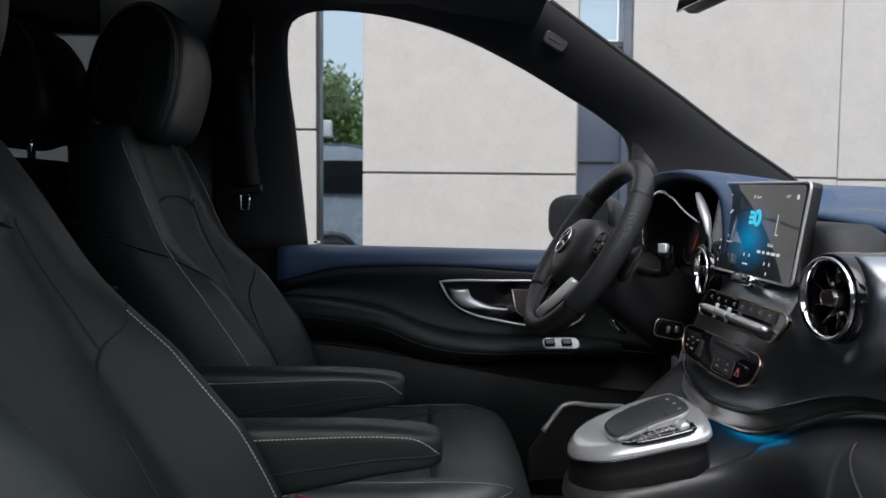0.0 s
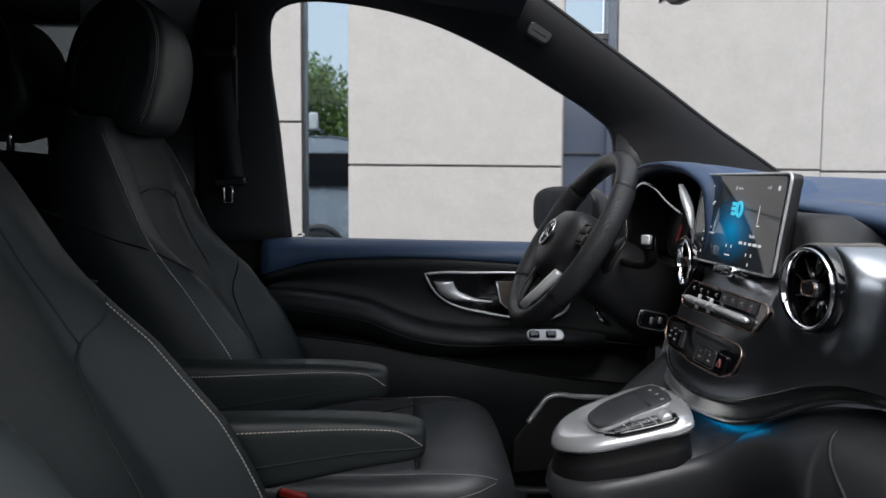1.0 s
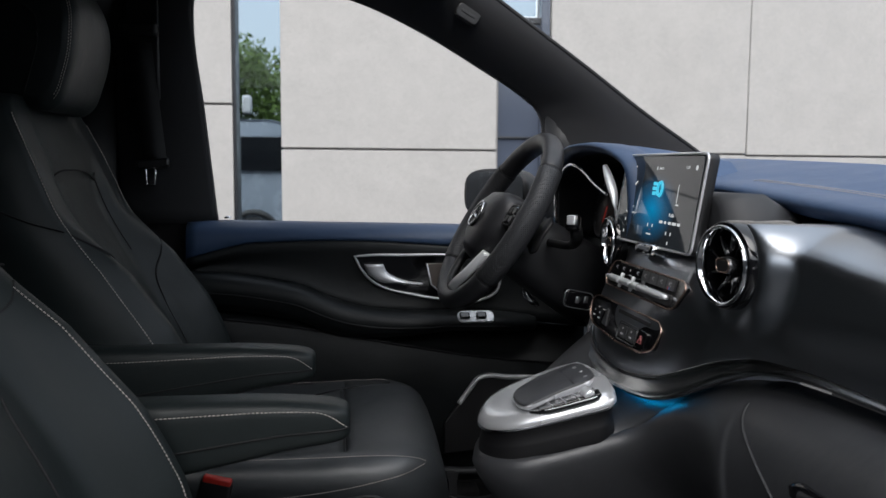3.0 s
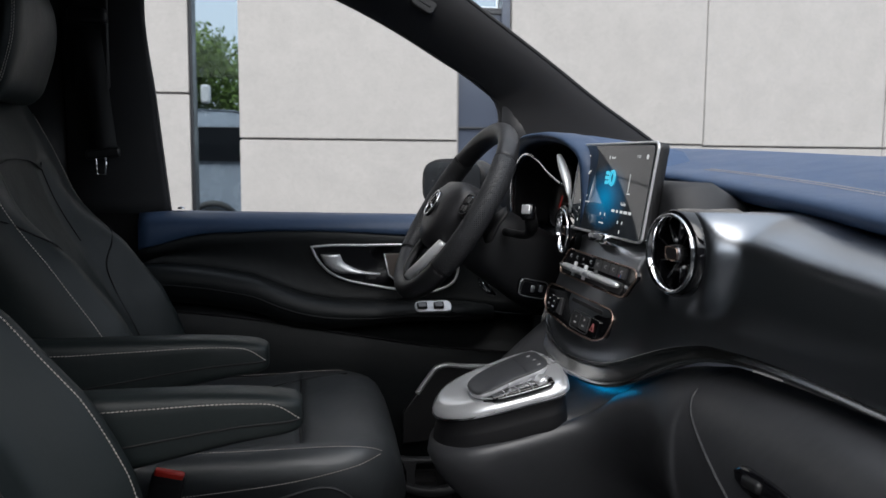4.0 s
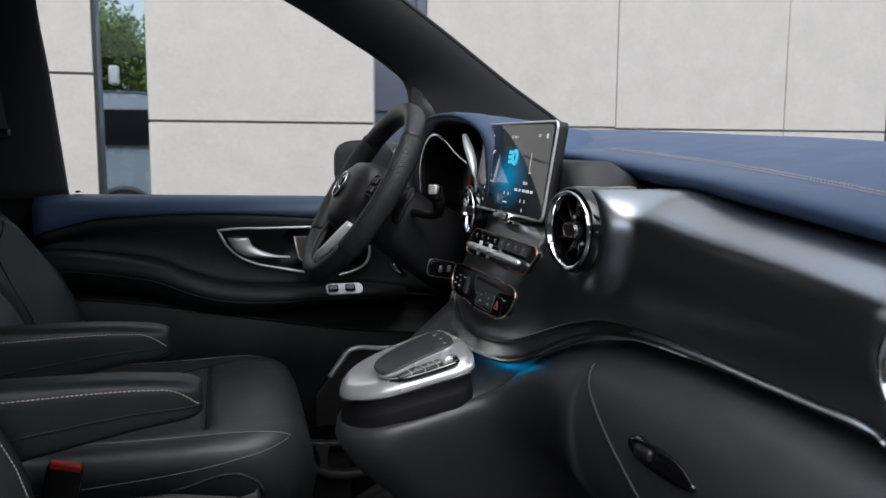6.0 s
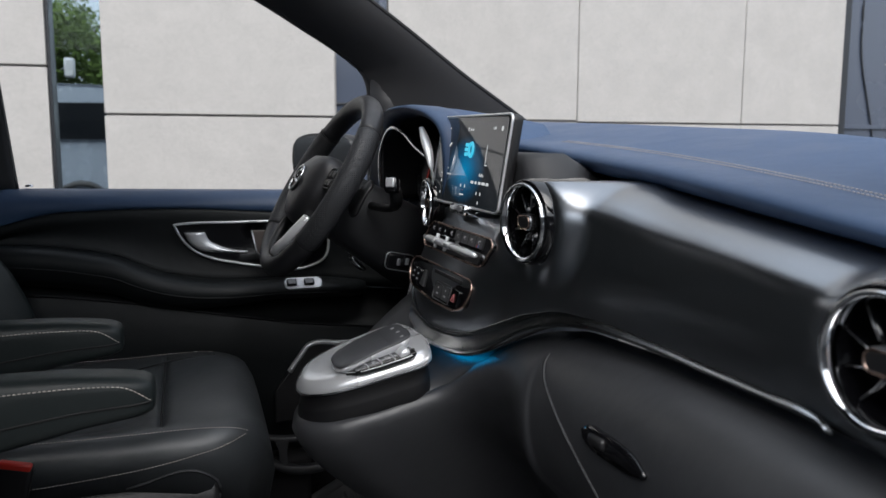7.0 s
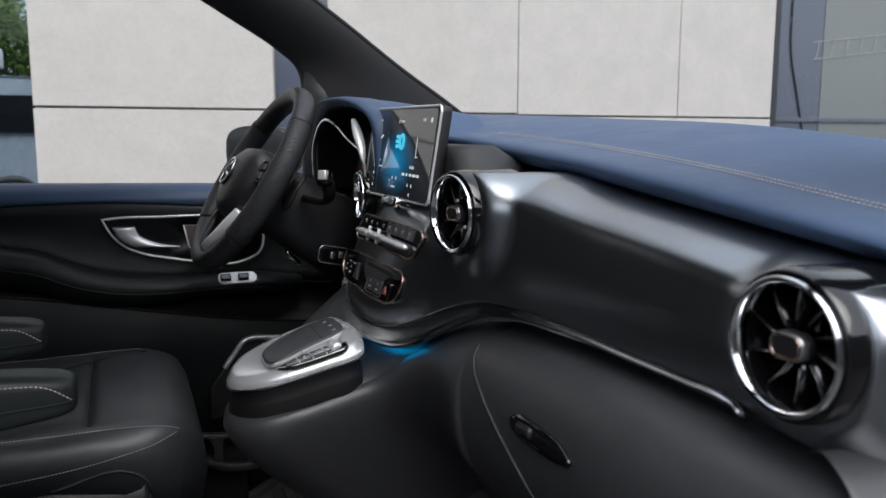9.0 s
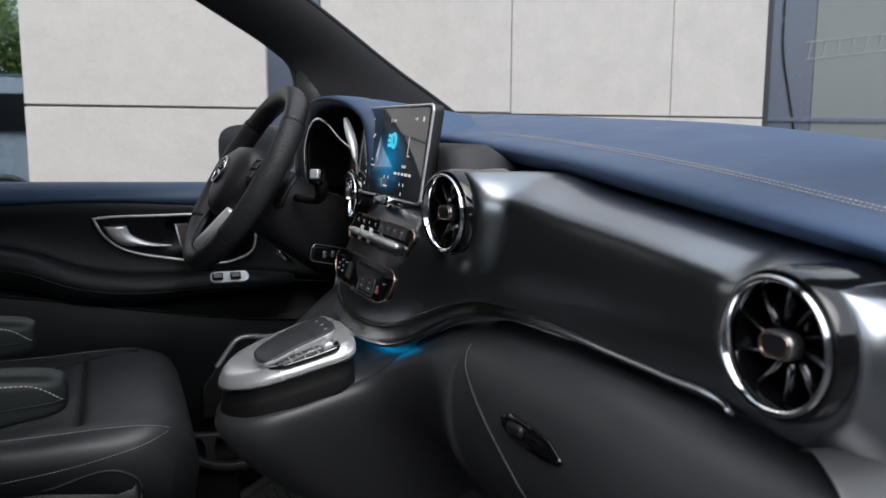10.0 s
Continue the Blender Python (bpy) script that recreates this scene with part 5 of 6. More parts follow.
def key_quad(x0, x1):
    """Outline of a key across the slot between two places along it."""
    lo, hi = lambda x: -0.0090 - (x - 0.849) * 0.15, lambda x: 0.0135 + (x - 0.86) * 0.03
    return [(x0, lo(x0)), (x1, lo(x1)), (x1 - 0.0015, hi(x1)), (x0 - 0.0015, hi(x0))]


for x0, x1 in ((0.8395, 0.8570), (0.8590, 0.8765), (0.8785, 0.8960), (0.8980, 0.9050), (0.9205, 0.9280)):
    kk = part("deck_key", plate("deck_key", key_quad(x0, x1), 0.004, SLANT @ Matrix.Translation((0, 0, 0.0150)), 0.0007), M_GLOSSY, deck)
    if x1 - x0 > 0.01 and x0 > 0.85 or x0 > 0.92:
        for sx, sy in ((0.0, 0.004), (-0.001, -0.001)):
            part("symbol", plate("symbol", rounded(0.0045, 0.0030, 0.001, 2), 0.0003, SLANT @ Matrix.Translation(((x0 + x1) / 2 + sx, 0.001 + sy, 0.0153))), M_MARK, kk)
for x in (0.8580, 0.8775, 0.8970):
    part("separator", plate("separator", key_quad(x - 0.0005, x + 0.0005), 0.004, SLANT @ Matrix.Translation((0, 0, 0.0152))), M_DECK, deck, "thin silver separator")
part("roller", lathe("roller", [(0.0, -0.0125), (0.0068, -0.0125), (0.0080, -0.0105), (0.0080, 0.0105), (0.0068, 0.0125), (0.0, 0.0125)], 20, SLANT @ Matrix.Translation((0.9125, -0.0015, 0.0145)) @ pose(0, 0, 0, 90, 0, 0)), M_DECK, deck, "satin silver roller")

# ---- steering wheel, column, stalk, key ----
sw_ = thing("steering_wheel", (0.867, 0.487, 1.276), "black leather steering wheel with silver lower spokes", "steering wheel")
TH = radians(31.5)
yaw = Matrix.Rotation(radians(4), 3, "Z")
wu, wv, wnv = yaw @ Vector((0, -1, 0)), yaw @ Vector((math.sin(TH), 0, math.cos(TH))), yaw @ Vector((-math.cos(TH), 0, math.sin(TH)))
WC = Vector((0.869, 0.487, 1.273))
WX = Matrix(((wu.x, wv.x, wnv.x, WC.x), (wu.y, wv.y, wnv.y, WC.y), (wu.z, wv.z, wnv.z, WC.z), (0, 0, 0, 1)))
RR = 0.187


def rim_arc(a0, a1, r, n, name, mat, label="", squash=1.0, lift=0.0):
    rows = []
    for a in np.linspace(radians(a0), radians(a1), n):
        c, d = Vector((RR * math.cos(a), RR * math.sin(a), 0)), Vector((math.cos(a), math.sin(a), 0))
        rows.append([WX @ (c + d * r * math.cos(q) + Vector((0, 0, 1)) * (r * 1.18 * math.sin(q) + lift)) for q in np.linspace(0, 2 * math.pi, 16, endpoint=False)])
    return part(name, loft(name, rows, True, True), mat, sw_, label)


M_PERF = leather("perforated_leather", (0.027, 0.028, 0.031), 0.5, cells=700, depth=0.3)
pn, pl = M_PERF.node_tree.nodes, M_PERF.node_tree.links
pco, pv, pr, pbmp = pn.new("ShaderNodeTexCoord"), pn.new("ShaderNodeTexVoronoi"), pn.new("ShaderNodeMapRange"), pn.new("ShaderNodeBump")
pv.inputs["Scale"].default_value, pv.inputs["Randomness"].default_value = 260, 0.05
pr.inputs[1].default_value, pr.inputs[2].default_value = 0.18, 0.42
pl.new(pco.outputs["Object"], pv.inputs["Vector"]), pl.new(pv.outputs["Distance"], pr.inputs[0]), pl.new(pr.outputs[0], pbmp.inputs["Height"])
pbmp.inputs["Strength"].default_value, pbmp.inputs["Distance"].default_value = 0.9, 0.001
pl.new(pn["Principled BSDF"].inputs["Normal"].links[0].from_socket, pbmp.inputs["Normal"])
pl.new(pbmp.outputs[0], pn["Principled BSDF"].inputs["Normal"])
rim_arc(38, 142, 0.0184, 40, "rim_top", M_RIM)
rim_arc(-38, 38, 0.0198, 40, "grip", M_PERF, "perforated leather grip")
rim_arc(142, 218, 0.0198, 40, "grip", M_PERF, "perforated leather grip")
rim_arc(218, 322, 0.0184, 40, "rim_bottom", M_RIM)
for a in (38, 142, 218, 322):
    rim_arc(a - 0.4, a + 0.4, 0.0200, 3, "rim_seam", M_SEAM)
hubo = [(0.088, 0.030), (0.080, 0.052), (0.055, 0.066), (0.0, 0.070), (-0.055, 0.066), (-0.080, 0.052), (-0.088, 0.030), (-0.084, -0.015), (-0.066, -0.052), (-0.038, -0.078), (0.0, -0.086), (0.038, -0.078), (0.066, -0.052), (0.084, -0.015)]
ho = spl([(a, b, 0) for a, b in hubo + hubo[:1]], 56)[:-1]
part("airbag_cover", loft("airbag_cover", [[WX @ Vector((x * k, -0.010 + y * k, z)) for x, y, _ in ho] for k, z in ((0.96, -0.045), (1.0, -0.02), (0.99, 0.0), (0.95, 0.016), (0.85, 0.029), (0.6, 0.039), (0.25, 0.043), (0.02, 0.043))], True, True), M_RIM, sw_)
# side spokes with key pads, and the two silver lower spokes
for sgn in (-1, 1):
    sp = [[WX @ Vector((sgn * x, y0 + dy, z)) for dy, z in ((0.024, -0.012), (0.026, 0.0), (0.018, 0.008), (-0.018, 0.008), (-0.026, 0.0), (-0.024, -0.012))] for x, y0, z in ((0.07, 0.012, 0), (0.11, 0.010, 0), (0.15, 0.006, 0), (0.178, 0.002, 0))]
    part("spoke", loft("spoke", sp, True, True), M_PLASTIC, sw_)
    pad = part("key_pad", plate("key_pad", rounded(0.058, 0.040, 0.014), 0.006, WX @ Matrix.Translation((sgn * 0.120, 0.012, 0.014)), 0.002), M_GLOSSY, sw_)
    part("key_rim", tube("key_rim", [WX @ Vector((sgn * 0.120 + x, 0.012 + y, 0.014)) for x, y in rounded(0.060, 0.042, 0.015)], 0.0016, 6, True, up=tuple(wnv)), M_PLASTIC, pad)
    for dx, dy in ((-0.012, 0.009), (0.012, 0.009), (-0.012, -0.009), (0.012, -0.009)):
        part("key", plate("key", rounded(0.020, 0.013, 0.003), 0.003, WX @ Matrix.Translation((sgn * 0.120 + dx, 0.012 + dy, 0.0165)), 0.001), M_PLASTIC, pad)
    legs = spl([(sgn * 0.066, -0.070, 0.004), (sgn * 0.060, -0.098, 0.010), (sgn * 0.046, -0.128, 0.014), (sgn * 0.024, -0.152, 0.016), (sgn * 0.004, -0.166, 0.012)], 18)
    low = []
    for k, c in enumerate(legs):
        d = legs[min(17, k + 1)] - legs[max(0, k - 1)]
        d = np.array((-d[1], d[0], 0)) / np.hypot(d[0], d[1])
        wdt = 0.0095 - 0.003 * (k / 17)
        low.append([WX @ Vector(c + d * wdt * u + np.array((0, 0, z))) for u, z in ((-1, -0.010), (-1, -0.003), (-0.7, 0.004), (0, 0.008), (0.7, 0.004), (1, -0.003), (1, -0.010))])
    part("lower_spoke", loft("lower_spoke", low, True, True), M_SPOKE if sgn > 0 else M_PLASTIC, sw_, "satin silver lower spoke" if sgn > 0 else "")
    pd = [[WX @ Vector((sgn * x, y, -0.05 + z)) for x, y in ((0.10, 0.01 + w), (0.135, 0.016 + w * 1.6), (0.155, 0.012 + w * 1.2))] for w, z in ((-0.03, 0), (-0.015, 0.002), (0.0, 0.003), (0.02, 0.0))]
    part("shift_paddle", thick("shift_paddle", pd, tuple(wnv * -0.006)), M_PLASTIC, sw_)
em = part("emblem", lathe("emblem", [(0.0, 0.0), (0.022, 0.0), (0.026, 0.001), (0.028, 0.003), (0.029, 0.001), (0.029, -0.004)], 36, WX @ Matrix.Translation((0, -0.010, 0.044))), M_PLASTIC, sw_, "round metal-edged emblem disc")
part("emblem_ring", tube("emblem_ring", [WX @ Vector((0.0275 * math.cos(a), -0.010 + 0.0275 * math.sin(a), 0.047)) for a in np.linspace(0, 2 * math.pi, 36, endpoint=False)], 0.0022, 6, True, up=tuple(wnv)), M_CHROME, em)
for k in range(3):
    a = radians(90 + 120 * k)
    part("emblem_ray", tube("emblem_ray", [WX @ Vector((0, -0.010, 0.048)), WX @ Vector((0.026 * math.cos(a), -0.010 + 0.026 * math.sin(a), 0.0465))], [0.005, 0.001], 6), M_CHROME, em)

col = thing("steering_column", (1.0, 0.487, 1.2), "black steering column shroud with stalks", "steering column")
crow = []
for k, (d, w, h) in enumerate(((-0.045, 0.060, 0.055), (-0.06, 0.078, 0.070), (-0.11, 0.080, 0.074), (-0.17, 0.075, 0.078), (-0.25, 0.070, 0.085))):
    crow.append([WX @ Vector((w * math.copysign(abs(math.cos(q)) ** 0.7, math.cos(q)), -0.015 + h * math.copysign(abs(math.sin(q)) ** 0.7, math.sin(q)), d)) for q in np.linspace(0, 2 * math.pi, 28, endpoint=False)])
part("shroud", loft("shroud", crow, True, True), M_SOFT, col)
stalk = part("stalk", tube("stalk", spl([(0.955, 0.40, 1.235), (0.985, 0.345, 1.235), (0.985, 0.315, 1.250), (0.978, 0.300, 1.272)], 14), [0.008] * 6 + [0.0085, 0.009, 0.010, 0.011, 0.012, 0.0125, 0.0125, 0.011], 10), M_PLASTIC, col)
SK = Matrix.Translation((0.970, 0.288, 1.280)) @ pose(0, 0, 0, -14, 0, -32)
head = part("stalk_head", box("stalk_head", (0.026, 0.024, 0.030), SK, 0.007, 3), M_GLOSSY, stalk)
part("stalk_cap", box("stalk_cap", (0.017, 0.006, 0.018), SK @ Matrix.Translation((-0.001, -0.0115, 0.003)), 0.0028, 3), M_DECK, head, "silver end button")
part("stalk", tube("stalk", spl([(0.955, 0.58, 1.235), (0.975, 0.64, 1.238), (0.972, 0.70, 1.245)], 10), 0.009, 10), M_PLASTIC, col)
key = thing("ignition_key", (1.0, 0.32, 1.14), "black and chrome key fob in the ignition", "key")
part("fob", box("fob", (0.062, 0.016, 0.034), Matrix.Translation((0.988, 0.315, 1.136)) @ pose(0, 0, 0, 0, 12, 12), 0.007, 3), M_GLOSSY, key)
part("fob_edge", tube("fob_edge", [Matrix.Translation((0.988, 0.306, 1.136)) @ pose(0, 0, 0, 0, 12, 12) @ Vector((x, 0, z)) for x, z in rounded(0.060, 0.032, 0.010)], 0.0011, 6, True, up=(0, 1, 0)), M_STEEL, key)
for dx in (-0.018, -0.002, 0.014):
    part("fob_button", box("fob_button", (0.008, 0.004, 0.013), Matrix.Translation((0.988 + dx, 0.306, 1.136)) @ pose(0, 0, 0, 0, 12, 12), 0.002), M_STEEL, key)
lev = thing("column_lever", (0.98, 0.62, 1.09), "small chrome adjustment lever below the column", "lever")
part("lever", tube("lever", spl([(0.955, 0.62, 1.13), (0.965, 0.61, 1.095), (0.985, 0.60, 1.075)], 10), [0.004, 0.006, 0.008, 0.009, 0.010, 0.010, 0.009, 0.008, 0.006, 0.004], 8), M_CHROME, lev)

# ---- seats ----
FRONT = [(1.50, 0.000), (1.47, 0.012), (1.40, 0.043), (1.27, 0.100), (1.16, 0.168), (1.07, 0.226), (0.98, 0.270), (0.88, 0.305), (0.80, 0.315)]
DEPTH = [(1.50, 0.08), (1.47, 0.098), (1.40, 0.128), (1.27, 0.168), (1.16, 0.19), (1.07, 0.21), (0.98, 0.22), (0.80, 0.23)]
WIDTH = [(1.50, 0.165), (1.485, 0.195), (1.46, 0.212), (1.40, 0.225), (1.27, 0.236), (1.10, 0.240), (0.95, 0.238), (0.80, 0.235)]
RECESS = [(1.50, 0.0), (1.392, 0.002), (1.372, 0.008), (1.355, 0.020), (1.30, 0.026), (1.15, 0.036), (1.0, 0.045), (0.80, 0.045)]
WING = [(1.50, 0.0), (1.30, 0.0), (1.262, 0.016), (1.20, 0.044), (1.10, 0.053), (1.0, 0.044), (0.90, 0.020), (0.80, 0.0)]


LEAN_BACK = {0.0: 0.0, 0.056: 0.2}


def back_section(z, cy, dx, flip):
    """One loop of the backrest at a height: 0.. front from inner to outer side, then round the back."""
    f, d, w, rc = spline1(z, FRONT) if z < 1.5 else 0.0, spline1(z, sorted(DEPTH)), lut(z, WIDTH), lut(z, RECESS)
    f = spline1(z, sorted(FRONT))
    pts = []
    for u in np.linspace(-1, 1, 41):                       # front
        au = abs(u)
        inner = 1 - 1 / (1 + math.exp(-(au - 0.58) * 34))   # 1 in the middle
        edge = max(0, (au - 0.90) / 0.10)
        x = f + lut(z, WING) * math.exp(-((au - 0.80) / 0.13) ** 2) - rc * inner - 0.012 * edge**2.0 - 0.004 * inner * math.cos(u * 1.2)
        pts.append((x, u * w))
    for u in np.linspace(1, -1, 17)[0:]:                    # back
        au = abs(u)
        x = f - d + 0.030 * max(0, (au - 0.75) / 0.25) ** 2.5
        pts.append((x, u * (w + 0.004)))
    lean = (-0.026 if dx else 0.0) - LEAN_BACK[dx] * (z - 1.26) * (1.0 if z > 1.26 else 0.4)
    return [(x + dx + lean, cy + flip * y, z) for x, y in pts]


BOLSTER = {0.0: ((1.262, 0), (1.248, 1.2), (1.225, 3.0), (1.195, 5.2), (1.16, 7.0), (1.10, 8.0), (1.02, 8.2), (0.92, 8.2)), 0.056: ((1.254, 3.0), (1.234, 5.2), (1.209, 7.8), (1.185, 9.6), (1.163, 10.8), (1.13, 12.4), (1.07, 13.8), (0.95, 14.6))}


def make_seat(name, cy, dx, dzz, flip, label):
    """A front seat; flip = 1: its inner side (with the armrest) is towards -y."""
    seat = thing(name, (0.45 + dx, cy, 0.52), label, "car seat", "front seats")
    def sh(pts):
        return [(x, y, z + dzz) for x, y, z in pts]
    zs = list(np.linspace(0.80, 1.42, 40)) + [1.43, 1.44, 1.455, 1.47, 1.483, 1.492, 1.498]
    rows = [sh(back_section(z, cy, dx, flip)) for z in zs]
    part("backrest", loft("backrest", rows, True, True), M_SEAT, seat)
    # contrast seams along both front edges, and dark seams of the middle panel
    edge_rows = [sh(back_section(z, cy, dx, flip)) for z in np.linspace(0.86, 1.468 if dx == 0 else 1.250, 60)]
    for k in ((1, 39) if dx == 0 else (5,)):
        stitches("stitching", [np.array(r[k]) + np.array((0.0010, -0.0008 if (flip > 0) == (k < 20) else 0.0008, 0.0004)) for r in edge_rows], parent=seat, r=0.0009 if dx == 0 else 0.0007)
    for k in (9, 31):
        part("panel_seam", tube("panel_seam", spl([np.array(r[k]) + np.array((0.0005, 0, 0)) for r in [sh(back_section(z, cy, dx, flip)) for z in np.linspace(1.205, 1.365, 30)]], 40), 0.0016, 6), M_SEAM, seat)
    r = sh(back_section(1.370, cy, dx, flip))
    part("panel_seam", tube("panel_seam", spl([np.array(r[k]) + np.array((0.001, 0, -0.02 * abs((k - 20) / 11) ** 3)) for k in range(9, 32)], 30), 0.0016, 6), M_SEAM, seat)
    # bolster pieces: a seam from the apex on the edge inwards and down
    for out_k, sg in ((1, 1), (39, -1)):
        pts = []
        for z, kk in BOLSTER[dx]:
            r = sh(back_section(z, cy, dx, flip))
            f0, i0 = kk - int(kk), int(kk)
            p0, p1 = np.array(r[out_k + sg * i0]), np.array(r[out_k + sg * (i0 + 1)])
            pts.append(p0 + (p1 - p0) * f0 + np.array((0.0006, 0, 0)))
        part("bolster_seam", tube("bolster_seam", spl(pts, 36), 0.0019, 6), M_SEAM, seat)
    # cross seam on the side
    for side in (-1, 1):
        pts = [(back_section(z, cy, dx, flip)[1 if side < 0 else 39][0] - kx, cy + flip * side * (lut(z, WIDTH) + 0.0035), z + dzz) for kx, z in ((0.0, 1.268), (0.05, 1.285), (0.10, 1.312), (0.145, 1.335))]
        part("side_seam", tube("side_seam", spl(pts, 16), 0.0016, 6), M_SEAM, seat)
    # headrest
    hx = dx - LEAN_BACK[dx] * 0.42
    hr = part("headrest", headrest_mesh(hx, cy, 1.60 + dzz, flip), M_SEAT, seat)
    headrest_details(hr, hx, cy, 1.60 + dzz, flip)
    for s in (-0.07, 0.07):
        part("post", tube("post", [(-0.062 + hx, cy + s, 1.44 + dzz), (-0.050 + hx, cy + s, 1.54 + dzz)], 0.006, 10), M_CHROME, seat, "chrome headrest post")
        part("post_collar", lathe("post_collar", [(0.016, 0), (0.016, 0.006), (0.011, 0.010), (0.007, 0.010)], 16, Matrix.Translation((-0.056 + hx, cy + s, 1.488 + dzz))), M_PLASTIC, seat)
    # cushion
    cz = dzz - (0.035 if dx else 0.0)
    part("cushion", cushion_mesh(cy, dx, cz, flip), M_SEAT_LIT, seat)
    cushion_details(seat, cy, dx, cz, flip)
    # plastic base and frame
    b = [[(x + dx, cy + flip * y, z + dzz) for y, z in ((-0.262, 0.80), (-0.268, 0.74), (-0.262, 0.62), (-0.25, 0.56), (0.25, 0.56), (0.262, 0.62), (0.268, 0.74), (0.262, 0.80))] for x in (0.10, 0.12, 0.58, 0.635, 0.648)]
    part("seat_base", loft("seat_base", b, True, True), M_PLASTIC, seat, "black plastic seat base")
    part("pedestal", box("pedestal", (0.42, 0.44, 0.10), Matrix.Translation((0.40 + dx, cy, 0.55)), 0.02), M_PLASTIC, seat)
    b = spl([(0.50 + dx, cy - flip * 0.2695, 0.79 + dzz), (0.62 + dx, cy - flip * 0.2695, 0.805 + dzz), (0.642 + dx, cy - flip * 0.2685, 0.79 + dzz), (0.636 + dx, cy - flip * 0.2685, 0.70 + dzz), (0.62 + dx, cy - flip * 0.266, 0.62 + dzz)], 24)
    part("base_edge", tube("base_edge", b, 0.003, 6), M_SOFT, seat)
    # armrests: both sides
    armrest(seat, cy - flip * 0.262, dx, dzz + (0.012 if dx else 0.009), -flip)
    return seat


HEAD = [(-0.088, -0.070), (-0.090, -0.045), (-0.078, 0.012), (-0.055, 0.076), (-0.020, 0.118), (0.024, 0.131), (0.062, 0.111), (0.086, 0.063), (0.088, -0.003), (0.074, -0.063), (0.052, -0.112), (0.036, -0.124), (-0.010, -0.116), (-0.062, -0.098)]
head_line = spl([(a, 0, b) for a, b in HEAD + HEAD[:1]], 61)[:-1]
ARCH_LINE = spl([(-0.074, 0, -0.062), (-0.066, 0, 0.003), (-0.036, 0, 0.054), (0.0, 0, 0.066), (0.030, 0, 0.045), (0.037, 0, -0.003), (0.024, 0, -0.056), (0.006, 0, -0.112)], 40)


def head_width(z):
    return 0.128 - 0.16 * max(0, z - 0.02) - 0.04 * max(0, -z)


def headrest_mesh(hx, cy, hz, flip, k=1.0, faces=1):
    """A padded block: the side outline carried across, with rolled edges."""
    rows = []
    for u in [-1, -0.985, -0.94, -0.86, -0.7, -0.4, 0, 0.4, 0.7, 0.86, 0.94, 0.985, 1]:
        s = 0.80 + 0.20 * (1 - max(0, (abs(u) - 0.80) / 0.20) ** 2.6)
        if abs(u) == 1:
            s = 0.80
        rows.append([(hx + faces * (p[0] * s + (0.006 * (1 - u * u) if p[0] > 0.03 else 0)), cy + flip * u * head_width(p[2]), hz + k * p[2] * s) for p in head_line])
    return loft("headrest", rows, True, True)


def headrest_details(hr, hx, cy, hz, flip, faces=1):
    for side in (-1, 1):
        for off in (0.955, 0.925):
            u = 0.80 + 0.20 * ((1 - off) / 0.20 + 0.0) ** (1 / 2.6)
            line = [(hx + faces * (p[0] * off * 1.004), cy + flip * side * (head_width(p[2]) * u + 0.0012), hz + p[2] * off * 1.004) for p in head_line[12:47]]
            stitches("stitching", spl(line, 60), parent=hr, r=0.0006)
        part("piping", tube("piping", [(hx + faces * p[0] * 0.86, cy + flip * side * (head_width(p[2]) * 1.0 + 0.0002), hz + p[2] * 0.86) for p in ARCH_LINE], 0.0016, 6), M_SEAM, hr)


def cush_top(u, x):
    """Height of the cushion over its width u (-1..1) and along x."""
    au = abs(u)
    bol = 1 / (1 + math.exp(-(au - 0.70) * 20))
    base = spline1(x, [(0.18, 0.852), (0.30, 0.842), (0.45, 0.846), (0.60, 0.866), (0.68, 0.868), (0.715, 0.858), (0.738, 0.830), (0.748, 0.785)])
    lift = lut(x, [(0.18, 0.035), (0.40, 0.03), (0.52, 0.016), (0.62, 0.004), (0.748, 0)])
    edge = max(0, (au - 0.88) / 0.12)
    crown = lut(x, [(0.18, 0.0), (0.40, 0.014), (0.52, 0.022), (0.62, 0.027), (0.72, 0.026), (0.748, 0.016)]) * (1 - ((u - 0.25) / 1.25) ** 2) * (1 - 0.4 * bol)
    return base + crown + lift * bol - 0.022 * edge**2


def cushion_mesh(cy, dx, dzz, flip):
    rows = []
    for x in [0.18, 0.22, 0.27, 0.32, 0.37, 0.42, 0.47, 0.50, 0.530, 0.544, 0.550, 0.553, 0.556, 0.559, 0.562, 0.568, 0.58, 0.60, 0.635, 0.665, 0.69, 0.71, 0.725, 0.737, 0.744, 0.748]:
        w = 0.272 - 0.075 * max(0, (x - 0.60) / 0.148) ** 2.5
        row = [(x + dx, cy + flip * u * w, cush_top(u, x) + dzz - 0.012 * math.exp(-((x - 0.556) / 0.006) ** 2) * (abs(u) < 0.80)) for u in np.linspace(-1, 1, 35)]
        row += [(x + dx - (0.0 if x < 0.7 else 0.012), cy + flip * u * (w - 0.006), lut(x, [(0.50, 0.785), (0.62, 0.765), (0.70, 0.725), (0.748, 0.70)]) + dzz) for u in (1, 0.5, 0, -0.5, -1)]
        rows.append(row)
    return loft("cushion", rows, True, True)


